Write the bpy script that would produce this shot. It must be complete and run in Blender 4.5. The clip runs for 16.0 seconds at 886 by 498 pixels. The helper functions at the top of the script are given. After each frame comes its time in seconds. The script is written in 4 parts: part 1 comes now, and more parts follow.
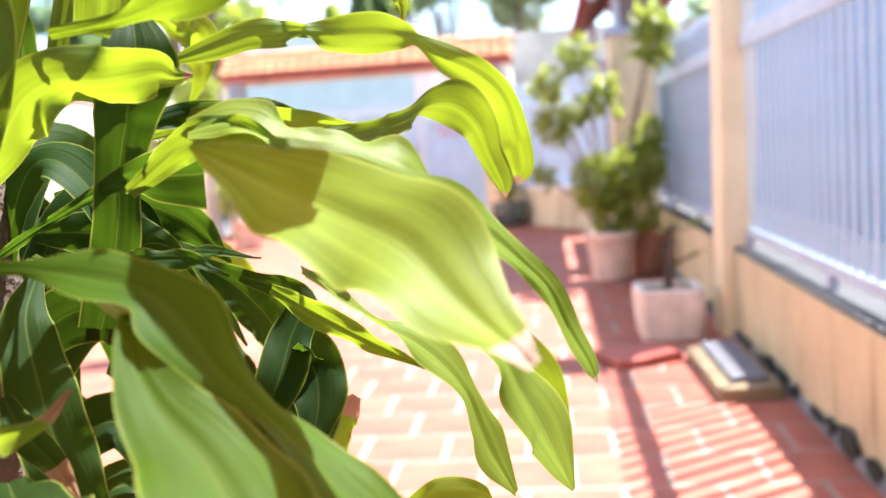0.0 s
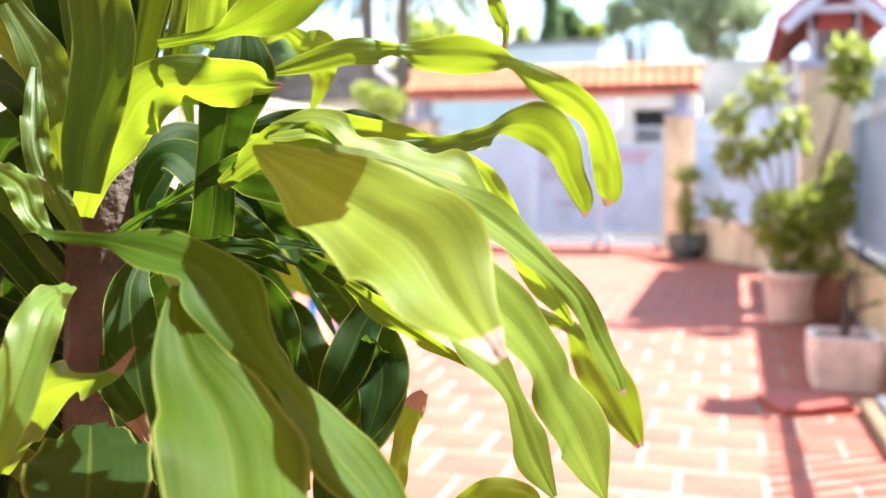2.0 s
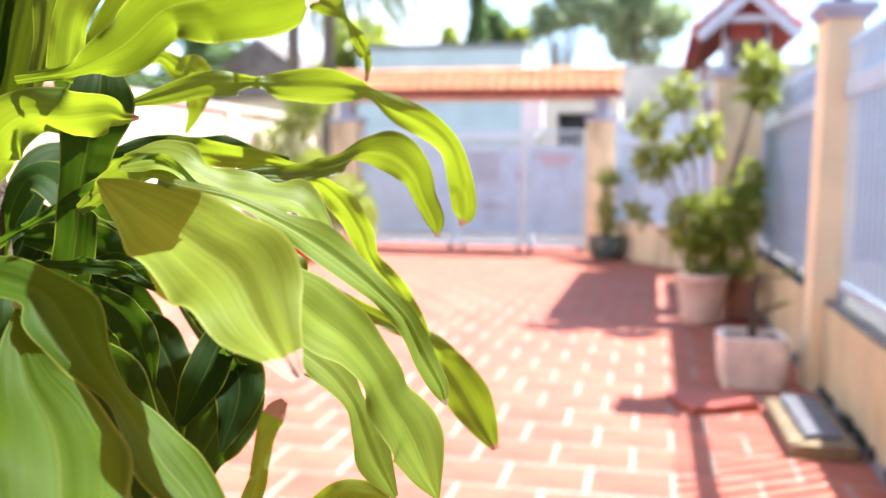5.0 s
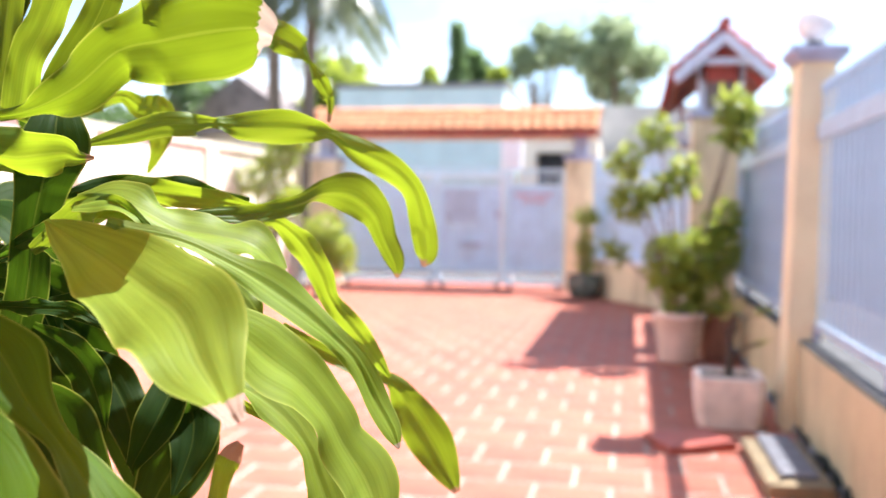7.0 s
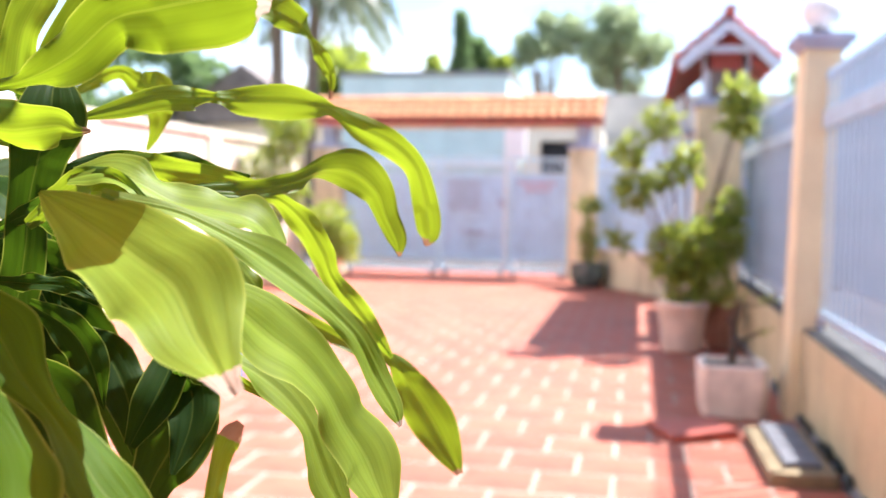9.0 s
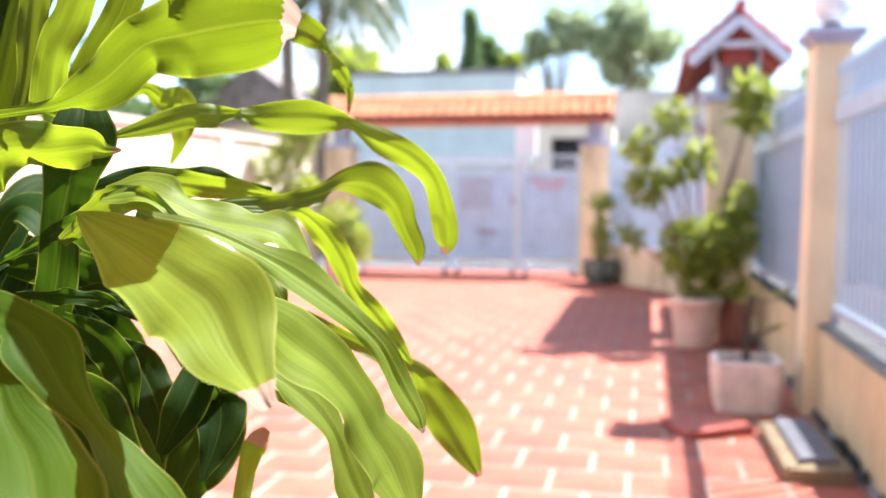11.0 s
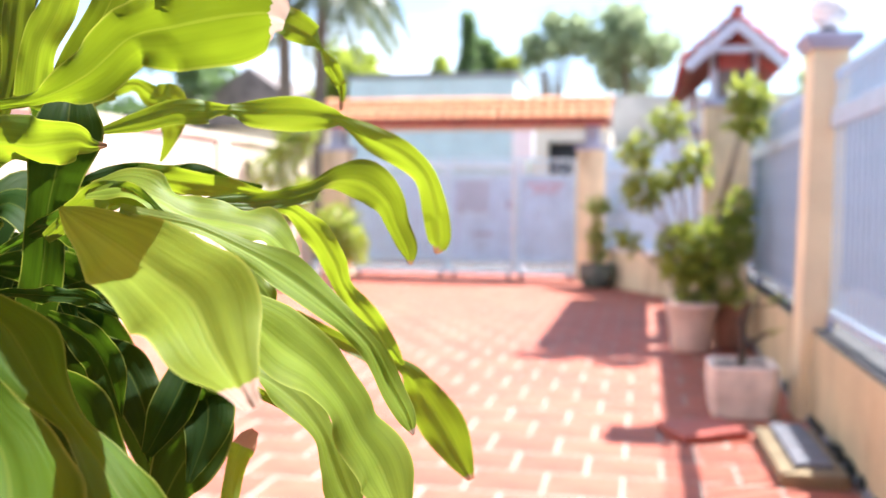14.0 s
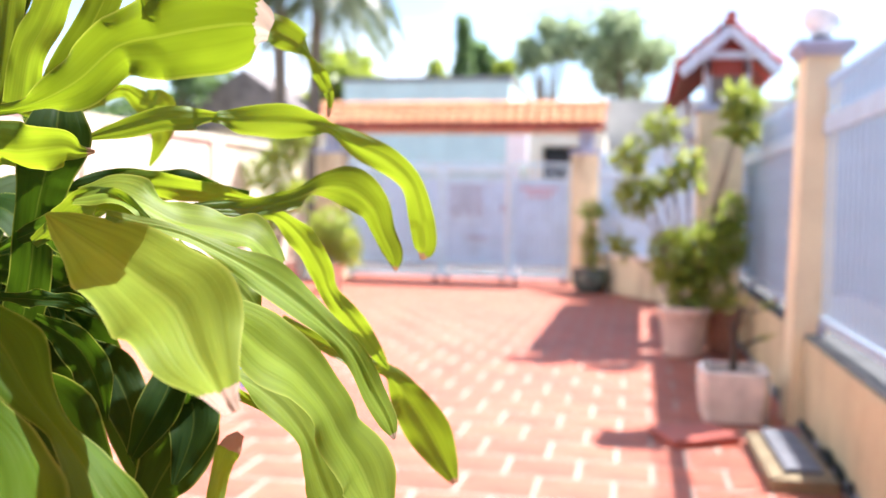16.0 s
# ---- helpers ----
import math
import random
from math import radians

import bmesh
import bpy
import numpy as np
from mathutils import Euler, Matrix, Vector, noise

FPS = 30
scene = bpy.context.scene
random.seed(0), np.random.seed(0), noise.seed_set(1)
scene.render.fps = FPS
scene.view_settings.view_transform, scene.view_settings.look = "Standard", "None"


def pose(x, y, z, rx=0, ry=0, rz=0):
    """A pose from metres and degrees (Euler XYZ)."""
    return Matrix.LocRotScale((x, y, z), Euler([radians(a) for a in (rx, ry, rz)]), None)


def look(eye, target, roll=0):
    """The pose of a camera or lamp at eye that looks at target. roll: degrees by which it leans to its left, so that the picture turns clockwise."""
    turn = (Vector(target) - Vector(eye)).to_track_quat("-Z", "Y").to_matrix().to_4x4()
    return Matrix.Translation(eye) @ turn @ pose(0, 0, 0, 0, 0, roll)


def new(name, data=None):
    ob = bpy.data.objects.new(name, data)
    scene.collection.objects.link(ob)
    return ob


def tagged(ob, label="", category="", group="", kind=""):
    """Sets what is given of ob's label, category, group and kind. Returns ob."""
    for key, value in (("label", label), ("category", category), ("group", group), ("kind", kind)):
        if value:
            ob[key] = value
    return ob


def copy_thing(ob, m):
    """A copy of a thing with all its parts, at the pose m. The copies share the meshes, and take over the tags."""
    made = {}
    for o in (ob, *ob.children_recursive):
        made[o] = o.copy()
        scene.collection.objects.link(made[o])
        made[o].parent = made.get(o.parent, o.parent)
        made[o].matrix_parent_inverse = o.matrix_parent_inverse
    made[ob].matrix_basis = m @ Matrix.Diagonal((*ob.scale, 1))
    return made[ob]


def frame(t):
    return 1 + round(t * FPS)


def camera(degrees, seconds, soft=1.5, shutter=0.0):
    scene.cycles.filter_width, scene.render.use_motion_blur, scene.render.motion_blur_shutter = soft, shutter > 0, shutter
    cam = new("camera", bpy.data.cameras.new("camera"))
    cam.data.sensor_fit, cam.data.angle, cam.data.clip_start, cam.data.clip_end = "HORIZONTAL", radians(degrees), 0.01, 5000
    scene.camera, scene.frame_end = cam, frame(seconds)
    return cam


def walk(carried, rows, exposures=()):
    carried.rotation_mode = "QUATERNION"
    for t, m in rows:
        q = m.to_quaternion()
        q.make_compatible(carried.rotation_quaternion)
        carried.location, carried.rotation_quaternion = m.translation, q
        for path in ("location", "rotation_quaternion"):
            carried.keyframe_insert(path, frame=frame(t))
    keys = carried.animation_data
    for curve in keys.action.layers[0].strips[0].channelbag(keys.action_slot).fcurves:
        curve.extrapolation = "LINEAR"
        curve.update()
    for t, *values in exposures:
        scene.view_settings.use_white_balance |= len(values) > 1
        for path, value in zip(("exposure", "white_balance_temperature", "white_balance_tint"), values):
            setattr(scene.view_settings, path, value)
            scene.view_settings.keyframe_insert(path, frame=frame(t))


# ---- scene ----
cam = camera(49.4, 16.0)
PATH = [
    (0, (0.112, -3.83, 1.085), (-0.109, -1.854, 0.874), -3.8),
    (0.5, (0.124, -3.831, 1.084), (-0.192, -1.866, 0.886), -2.2),
    (1, (0.141, -3.841, 1.081), (-0.319, -1.902, 0.904), -1.5),
    (1.5, (0.151, -3.844, 1.083), (-0.384, -1.924, 0.916), -1.9),
    (2, (0.162, -3.848, 1.081), (-0.41, -1.938, 0.924), -0.1),
    (2.5, (0.172, -3.854, 1.082), (-0.355, -1.932, 0.909), 0.4),
    (3, (0.188, -3.866, 1.088), (-0.307, -1.936, 0.907), 0.7),
    (3.5, (0.189, -3.875, 1.09), (-0.281, -1.94, 0.903), 1.4),
    (6, (0.214, -3.871, 1.096), (-0.185, -1.914, 0.987), 0.1),
    (6.5, (0.214, -3.873, 1.097), (-0.177, -1.914, 1.012), 0.6),
    (7, (0.216, -3.87, 1.095), (-0.17, -1.909, 1.018), 0.8),
    (7.5, (0.218, -3.872, 1.094), (-0.164, -1.91, 1.016), 0.7),
    (8, (0.215, -3.875, 1.094), (-0.173, -1.914, 1.01), 1.2),
    (8.5, (0.216, -3.872, 1.093), (-0.179, -1.913, 1.005), 0.9),
    (9, (0.215, -3.863, 1.089), (-0.177, -1.905, 0.989), 0.9),
    (9.5, (0.211, -3.867, 1.09), (-0.188, -1.91, 0.982), 0.7),
    (12, (0.216, -3.877, 1.097), (-0.202, -1.923, 1.001), 0.1),
    (12.5, (0.216, -3.869, 1.094), (-0.198, -1.915, 1.006), 0.1),
    (13, (0.214, -3.868, 1.094), (-0.199, -1.914, 1.002), 0.1),
    (13.5, (0.214, -3.867, 1.093), (-0.196, -1.912, 0.997), 0.4),
    (14, (0.215, -3.869, 1.093), (-0.194, -1.914, 0.996), 0.5),
    (14.5, (0.217, -3.87, 1.093), (-0.189, -1.914, 0.998), 0.4),
    (15, (0.218, -3.874, 1.094), (-0.183, -1.917, 0.997), 0.6),
    (15.5, (0.22, -3.874, 1.095), (-0.18, -1.917, 1.002), 0.6),
    (16, (0.221, -3.874, 1.095), (-0.176, -1.916, 1.005), 0.9),
]
walk(cam, [(t, look(eye, target, roll)) for t, eye, target, roll in PATH], [(0, 2.28, 6050, 13), (3.6, 2.2, 6050, 13), (6, 1.98, 6050, 13), (16, 2.0, 6050, 13)])

cam.data.dof.use_dof, cam.data.dof.focus_distance, cam.data.dof.aperture_fstop = True, 0.40, 9.5

# ---- sky, sun ----
SUN = Vector((0.47, 0.33, 1.0)).normalized()
world = bpy.data.worlds.new("sky")
scene.world = world
world.use_nodes = True
wn, wl = world.node_tree.nodes, world.node_tree.links
sky = wn.new("ShaderNodeTexSky")
sky.sky_type, sky.sun_disc = "NISHITA", False
sky.sun_elevation, sky.sun_rotation = math.asin(SUN.z), math.atan2(SUN.x, SUN.y)
sky.air_density, sky.dust_density = 1.0, 0.5
wtc = wn.new("ShaderNodeTexCoord")
wmap = wn.new("ShaderNodeMapping")
wmap.inputs["Scale"].default_value = (1, 1, 2.4)
cloud = wn.new("ShaderNodeTexNoise")
cloud.inputs["Scale"].default_value, cloud.inputs["Detail"].default_value = 2.6, 7
cramp = wn.new("ShaderNodeValToRGB")
cramp.color_ramp.elements[0].position, cramp.color_ramp.elements[1].position = 0.48, 0.68
cmix = wn.new("ShaderNodeMixRGB")
cmix.inputs[2].default_value = (7.5, 7.5, 7.9, 1)
wl.new(wtc.outputs["Generated"], wmap.inputs[0])
wl.new(wmap.outputs[0], cloud.inputs["Vector"])
wl.new(cloud.outputs[0], cramp.inputs[0])
wl.new(cramp.outputs[0], cmix.inputs[0])
wl.new(sky.outputs[0], cmix.inputs[1])
bg = wn["Background"]
bg.inputs[1].default_value = 0.085
wl.new(cmix.outputs[0], bg.inputs[0])
sun = new("sun", bpy.data.lights.new("sun", "SUN"))
sun.data.energy, sun.data.angle, sun.data.color = 4.7, radians(0.6), (1, 0.95, 0.88)
sun.matrix_world = look((0, 0, 20), Vector((0, 0, 20)) - SUN)


# ---- materials ----
def material(name, base, rough=0.6, var=0.12, scale=8.0, bump=0.15, fine=90.0, metal=0.0, second=None, stain=0.0, per_object=0.0, spec=0.5):
    """A surface with coarse and fine variation of its colour, fine relief and optional stains and variation from piece to piece."""
    m = bpy.data.materials.new(name)
    m.use_nodes = True
    n, l = m.node_tree.nodes, m.node_tree.links
    b = n["Principled BSDF"]
    b.inputs["Roughness"].default_value, b.inputs["Metallic"].default_value = rough, metal
    b.inputs["Specular IOR Level"].default_value = spec
    tc = n.new("ShaderNodeTexCoord")
    big, small = n.new("ShaderNodeTexNoise"), n.new("ShaderNodeTexNoise")
    big.inputs["Scale"].default_value, big.inputs["Detail"].default_value = scale, 5
    small.inputs["Scale"].default_value, small.inputs["Detail"].default_value = fine, 4
    for tex in (big, small):
        l.new(tc.outputs["Object"], tex.inputs["Vector"])
    second = second or [c * (1 - 2.2 * var) for c in base]
    mix = n.new("ShaderNodeMixRGB")
    mix.inputs[1].default_value = (*[min(1, c * (1 + var)) for c in base], 1)
    mix.inputs[2].default_value = (*second, 1)
    ramp = n.new("ShaderNodeValToRGB")
    ramp.color_ramp.elements[0].position, ramp.color_ramp.elements[1].position = 0.35, 0.75
    l.new(big.outputs[0], ramp.inputs[0])
    l.new(ramp.outputs[0], mix.inputs[0])
    last = mix.outputs[0]
    grain = n.new("ShaderNodeMixRGB")
    grain.blend_type = "OVERLAY"
    grain.inputs[0].default_value = 0.25
    l.new(last, grain.inputs[1])
    l.new(small.outputs[0], grain.inputs[2])
    last = grain.outputs[0]
    if stain:
        st = n.new("ShaderNodeTexNoise")
        st.inputs["Scale"].default_value, st.inputs["Detail"].default_value = 2.3, 8
        mp = n.new("ShaderNodeMapping")
        mp.inputs["Scale"].default_value = (1.5, 3.0, 0.5)
        sr = n.new("ShaderNodeValToRGB")
        sr.color_ramp.elements[0].position, sr.color_ramp.elements[1].position = 0.55, 0.72
        sm = n.new("ShaderNodeMixRGB")
        sm.blend_type = "MULTIPLY"
        sm.inputs[2].default_value = (1 - stain, 1 - stain * 1.1, 1 - stain * 1.25, 1)
        l.new(tc.outputs["Object"], mp.inputs[0])
        l.new(mp.outputs[0], st.inputs["Vector"])
        l.new(st.outputs[0], sr.inputs[0])
        l.new(sr.outputs[0], sm.inputs[0])
        l.new(last, sm.inputs[1])
        last = sm.outputs[0]
    if per_object:
        info, geo = n.new("ShaderNodeObjectInfo"), n.new("ShaderNodeNewGeometry")
        add = n.new("ShaderNodeMath")
        add.operation = "ADD"
        fr = n.new("ShaderNodeMath")
        fr.operation = "FRACT"
        l.new(info.outputs["Random"], add.inputs[0])
        l.new(geo.outputs["Random Per Island"], add.inputs[1])
        l.new(add.outputs[0], fr.inputs[0])
        hsv = n.new("ShaderNodeHueSaturation")
        mr = n.new("ShaderNodeMapRange")
        mr.inputs["To Min"].default_value, mr.inputs["To Max"].default_value = 1 - per_object, 1 + per_object
        l.new(fr.outputs[0], mr.inputs[0])
        l.new(mr.outputs[0], hsv.inputs["Value"])
        l.new(last, hsv.inputs["Color"])
        last = hsv.outputs[0]
    l.new(last, b.inputs["Base Color"])
    bp = n.new("ShaderNodeBump")
    bp.inputs["Strength"].default_value, bp.inputs["Distance"].default_value = bump, 0.01
    l.new(small.outputs[0], bp.inputs["Height"])
    l.new(bp.outputs[0], b.inputs["Normal"])
    return m


def foliage(name, base, lit, rough=0.4, through_light=0.4):
    """Small leaves: varied from leaf to leaf, letting light through."""
    m = bpy.data.materials.new(name)
    m.use_nodes = True
    n, l = m.node_tree.nodes, m.node_tree.links
    b = n["Principled BSDF"]
    b.inputs["Roughness"].default_value = rough
    geo = n.new("ShaderNodeNewGeometry")
    mix = n.new("ShaderNodeMixRGB")
    mix.inputs[1].default_value, mix.inputs[2].default_value = (*[c * 0.6 for c in base], 1), (*[c * 1.5 for c in base], 1)
    l.new(geo.outputs["Random Per Island"], mix.inputs[0])
    l.new(mix.outputs[0], b.inputs["Base Color"])
    tr = n.new("ShaderNodeBsdfTranslucent")
    tr.inputs[0].default_value = (*lit, 1)
    ms = n.new("ShaderNodeMixShader")
    ms.inputs[0].default_value = through_light
    l.new(b.outputs[0], ms.inputs[1])
    l.new(tr.outputs[0], ms.inputs[2])
    l.new(ms.outputs[0], n["Material Output"].inputs[0])
    return m


def broad_leaf_material(name, dead_colour, green, lit, seed, gloss=0.36, streak=1.0, rough=0.45):
    """A broad strap leaf: veins along it, pale midrib, yellow edge, dry tip; u runs across, v along."""
    m = bpy.data.materials.new(name)
    m.use_nodes = True
    n, l = m.node_tree.nodes, m.node_tree.links
    b = n["Principled BSDF"]
    b.inputs["Roughness"].default_value = rough
    b.inputs["Specular IOR Level"].default_value = gloss
    uv = n.new("ShaderNodeUVMap")
    uv.uv_map = "leaf"
    sep = n.new("ShaderNodeSeparateXYZ")
    l.new(uv.outputs[0], sep.inputs[0])

    def math_node(op, a, c=None):
        q = n.new("ShaderNodeMath")
        q.operation = op
        for i, val in enumerate((a, c)):
            if val is None:
                continue
            if isinstance(val, (int, float)):
                q.inputs[i].default_value = val
            else:
                l.new(val, q.inputs[i])
        return q.outputs[0]

    mp = n.new("ShaderNodeMapping")
    mp.inputs["Scale"].default_value, mp.inputs["Location"].default_value = (18, 0.8, 1), (seed, seed * 2, 0)
    l.new(uv.outputs[0], mp.inputs[0])
    vein = n.new("ShaderNodeTexNoise")
    vein.inputs["Scale"].default_value, vein.inputs["Detail"].default_value = 1.0, 6
    l.new(mp.outputs[0], vein.inputs["Vector"])
    mp2 = n.new("ShaderNodeMapping")
    mp2.inputs["Scale"].default_value, mp2.inputs["Location"].default_value = (3.2, 1.6, 1), (seed * 3, seed, 0)
    l.new(uv.outputs[0], mp2.inputs[0])
    blot = n.new("ShaderNodeTexNoise")
    blot.inputs["Scale"].default_value, blot.inputs["Detail"].default_value = 1.0, 3
    l.new(mp2.outputs[0], blot.inputs["Vector"])
    off = math_node("ABSOLUTE", math_node("SUBTRACT", sep.outputs[0], 0.5))
    rib = math_node("LESS_THAN", off, 0.018)
    edge = n.new("ShaderNodeMapRange")
    edge.inputs["From Min"].default_value, edge.inputs["From Max"].default_value = 0.46, 0.5
    l.new(off, edge.inputs[0])
    info = n.new("ShaderNodeObjectInfo")

    def colours(dark, light, yellow):
        a = n.new("ShaderNodeMixRGB")
        a.inputs[1].default_value, a.inputs[2].default_value = (*dark, 1), (*light, 1)
        f = math_node("ADD", math_node("MULTIPLY", vein.outputs[0], 0.55), math_node("MULTIPLY", math_node("SUBTRACT", blot.outputs[0], 0.4), 1.0))
        r = n.new("ShaderNodeMapRange")
        r.inputs["From Min"].default_value, r.inputs["From Max"].default_value = 0.05, 0.70
        l.new(f, r.inputs[0])
        l.new(r.outputs[0], a.inputs[0])
        c = n.new("ShaderNodeMixRGB")
        c.inputs[2].default_value = (*yellow, 1)
        l.new(math_node("MULTIPLY", math_node("MAXIMUM", math_node("MULTIPLY", rib, 0.2), edge.outputs[0]), 0.5), c.inputs[0])
        l.new(a.outputs[0], c.inputs[1])
        hsv = n.new("ShaderNodeHueSaturation")
        l.new(math_node("ADD", math_node("MULTIPLY", info.outputs["Random"], 0.5), 0.75), hsv.inputs["Value"])
        l.new(c.outputs[0], hsv.inputs["Color"])
        d = n.new("ShaderNodeMixRGB")
        d.inputs[2].default_value = (*dead_colour, 1)
        wob = math_node("ADD", sep.outputs[1], math_node("MULTIPLY", math_node("SUBTRACT", vein.outputs[0], 0.5), 0.03))
        l.new(math_node("GREATER_THAN", wob, 1.0), d.inputs[0])
        l.new(hsv.outputs[0], d.inputs[1])
        return d.outputs[0]

    l.new(colours([c * (1 - 0.26 * streak) for c in green], [c * (1 + 0.26 * streak) for c in green], (0.35, 0.42, 0.08)), b.inputs["Base Color"])
    tr = n.new("ShaderNodeBsdfTranslucent")
    l.new(colours([c * (1 - 0.22 * streak) for c in lit], [c * (1 + 0.18 * streak) for c in lit], (0.62, 0.66, 0.10)), tr.inputs[0])
    bp = n.new("ShaderNodeBump")
    bp.inputs["Strength"].default_value, bp.inputs["Distance"].default_value = 0.2, 0.002
    l.new(vein.outputs[0], bp.inputs["Height"])
    l.new(bp.outputs[0], b.inputs["Normal"])
    ms = n.new("ShaderNodeMixShader")
    ms.inputs[0].default_value = 0.42
    l.new(b.outputs[0], ms.inputs[1])
    l.new(tr.outputs[0], ms.inputs[2])
    l.new(ms.outputs[0], n["Material Output"].inputs[0])
    return m


TILE = material("terracotta_tile", (0.34, 0.088, 0.047), 0.62, 0.14, 5, 0.25, 120, per_object=0.14)
GROUT = material("pale_mortar", (0.34, 0.25, 0.195), 0.9, 0.12, 4, 0.4, 80)
CREAM = material("cream_plaster", (0.76, 0.655, 0.42), 0.85, 0.06, 3, 0.2, 70, stain=0.35)
CREAM_WALL = material("pale_cream_plaster", (0.74, 0.66, 0.52), 0.85, 0.05, 2, 0.2, 60, stain=0.15)
LAVENDER = material("lavender_paint", (0.62, 0.82, 0.92), 0.45, 0.06, 6, 0.05, 150)
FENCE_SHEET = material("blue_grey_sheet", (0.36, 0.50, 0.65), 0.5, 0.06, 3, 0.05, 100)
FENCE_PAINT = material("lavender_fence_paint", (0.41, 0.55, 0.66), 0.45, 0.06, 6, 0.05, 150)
CREAM_LOW = material("ochre_cream_plaster", (0.55, 0.475, 0.28), 0.88, 0.08, 3, 0.25, 70, stain=0.4)
BLUE_SHEET = material("pale_blue_sheet", (0.62, 0.78, 0.88), 0.5, 0.06, 3, 0.05, 100)
CAP = material("grey_blue_paint", (0.38, 0.41, 0.52), 0.6, 0.08, 6, 0.1, 100)
TRIM = material("pale_blue_trim_paint", (0.58, 0.64, 0.74), 0.5, 0.05, 5, 0.05, 100)
WHITE = material("white_paint", (0.84, 0.84, 0.84), 0.5, 0.04, 5, 0.05, 100)
DARK = material("dark_paint_and_shade", (0.05, 0.05, 0.05), 0.8, 0.2, 5, 0.1, 60)
STONE_POT = material("pinkish_stone", (0.76, 0.66, 0.56), 0.9, 0.12, 9, 0.5, 70, stain=0.2)
CLAY_POT = material("clay_pot", (0.68, 0.52, 0.42), 0.85, 0.10, 7, 0.3, 90, stain=0.2)
RED_POT = material("brown_red_pot", (0.33, 0.16, 0.10), 0.7, 0.15, 7, 0.3, 90)
GLAZED = material("green_glaze", (0.10, 0.14, 0.12), 0.2, 0.25, 9, 0.05, 90)
SOIL = material("soil", (0.06, 0.045, 0.035), 0.95, 0.3, 20, 0.9, 90)
CONCRETE = material("grey_concrete", (0.22, 0.22, 0.225), 0.9, 0.12, 6, 0.5, 70, stain=0.2)
SLAB_STONE = material("cream_stone", (0.24, 0.18, 0.10), 0.9, 0.16, 7, 0.6, 60, stain=0.35)
ROOF = material("orange_roof_tile", (0.70, 0.34, 0.17), 0.7, 0.15, 4, 0.3, 70, per_object=0.12)
ROOF_RED = material("dark_red_roof_tile", (0.42, 0.10, 0.08), 0.7, 0.15, 4, 0.3, 70, per_object=0.12)
RAFTER = material("rafter_wood", (0.30, 0.17, 0.12), 0.8, 0.15, 6, 0.3, 80)
TEAL = material("pale_teal_wall", (0.52, 0.64, 0.62), 0.8, 0.05, 1.5, 0.1, 40, stain=0.12)
ASPHALT = material("asphalt", (0.07, 0.07, 0.07), 0.9, 0.2, 3, 0.5, 90)
EARTH = material("dry_earth", (0.24, 0.20, 0.15), 0.95, 0.2, 0.4, 0.5, 30)
BARK = material("bark", (0.20, 0.15, 0.11), 0.95, 0.25, 14, 0.8, 70)
CANE = material("brown_cane", (0.085, 0.060, 0.042), 0.9, 0.3, 20, 0.8, 90)
MOSS = material("black_moss", (0.035, 0.035, 0.022), 0.95, 0.3, 25, 0.9, 140)
OLD_ROOF = material("old_roof_sheet", (0.20, 0.17, 0.16), 0.9, 0.2, 4, 0.4, 60)
BULB = material("milk_glass", (0.76, 0.74, 0.70), 0.25, 0.02, 4, 0.0, 60)
DARK_ROOM = material("dim_doorway", (0.05, 0.06, 0.07), 0.8, 0.2, 5, 0.1, 60)
BLUE_PLASTIC = material("blue_plastic", (0.05, 0.30, 0.72), 0.35, 0.05, 5, 0.02, 60)
RED_PLASTIC = material("red_plastic", (0.60, 0.06, 0.04), 0.35, 0.05, 5, 0.02, 60)
FADED_RED = material("faded_red_paint", (0.62, 0.36, 0.42), 0.6, 0.1, 9, 0.02, 60)
LEAVES_BUSH = foliage("bush_leaves", (0.20, 0.26, 0.045), (0.50, 0.58, 0.08))
LEAVES_YELLOW = foliage("yellow_green_leaves", (0.17, 0.22, 0.04), (0.44, 0.50, 0.08))
LEAVES_DARK = foliage("dark_leaves", (0.09, 0.15, 0.07), (0.24, 0.36, 0.13))
# pale green, with the haze over the far trees put into the colour
LEAVES_TREE = foliage("tree_leaves", (0.27, 0.34, 0.21), (0.50, 0.58, 0.34))
LEAVES_PALM = foliage("palm_leaves", (0.075, 0.09, 0.05), (0.16, 0.20, 0.08))
STRAP = [broad_leaf_material("strap_leaf", (0.36, 0.20, 0.11), (0.060, 0.125, 0.018), (0.31, 0.41, 0.012), 1.3, 0.32),
         # paler copy: sunlight on the upper leaves is put into its colour
         broad_leaf_material("strap_leaf_pale", (0.46, 0.33, 0.25), (0.128, 0.192, 0.022), (0.33, 0.465, 0.014), 4.1, 0.2, 1.6, 0.52),
         # darkest copy: shade inside the plant is put into its leaf colour
         broad_leaf_material("strap_leaf_shaded", (0.30, 0.18, 0.10), (0.014, 0.038, 0.006), (0.06, 0.12, 0.004), 7.7, 0.12, 1.0, 0.6),
         broad_leaf_material("strap_leaf_deep", (0.58, 0.47, 0.36), (0.030, 0.078, 0.010), (0.22, 0.30, 0.007), 2.9, 0.22),
         broad_leaf_material("strap_leaf_matt", (0.30, 0.18, 0.10), (0.050, 0.112, 0.009), (0.18, 0.31, 0.006), 5.3, 0.06, 1.3, 0.5)]

PLATE = material("pale_lavender_plate", (0.52, 0.70, 0.86), 0.5, 0.08, 4, 0.08, 120, stain=0.12)


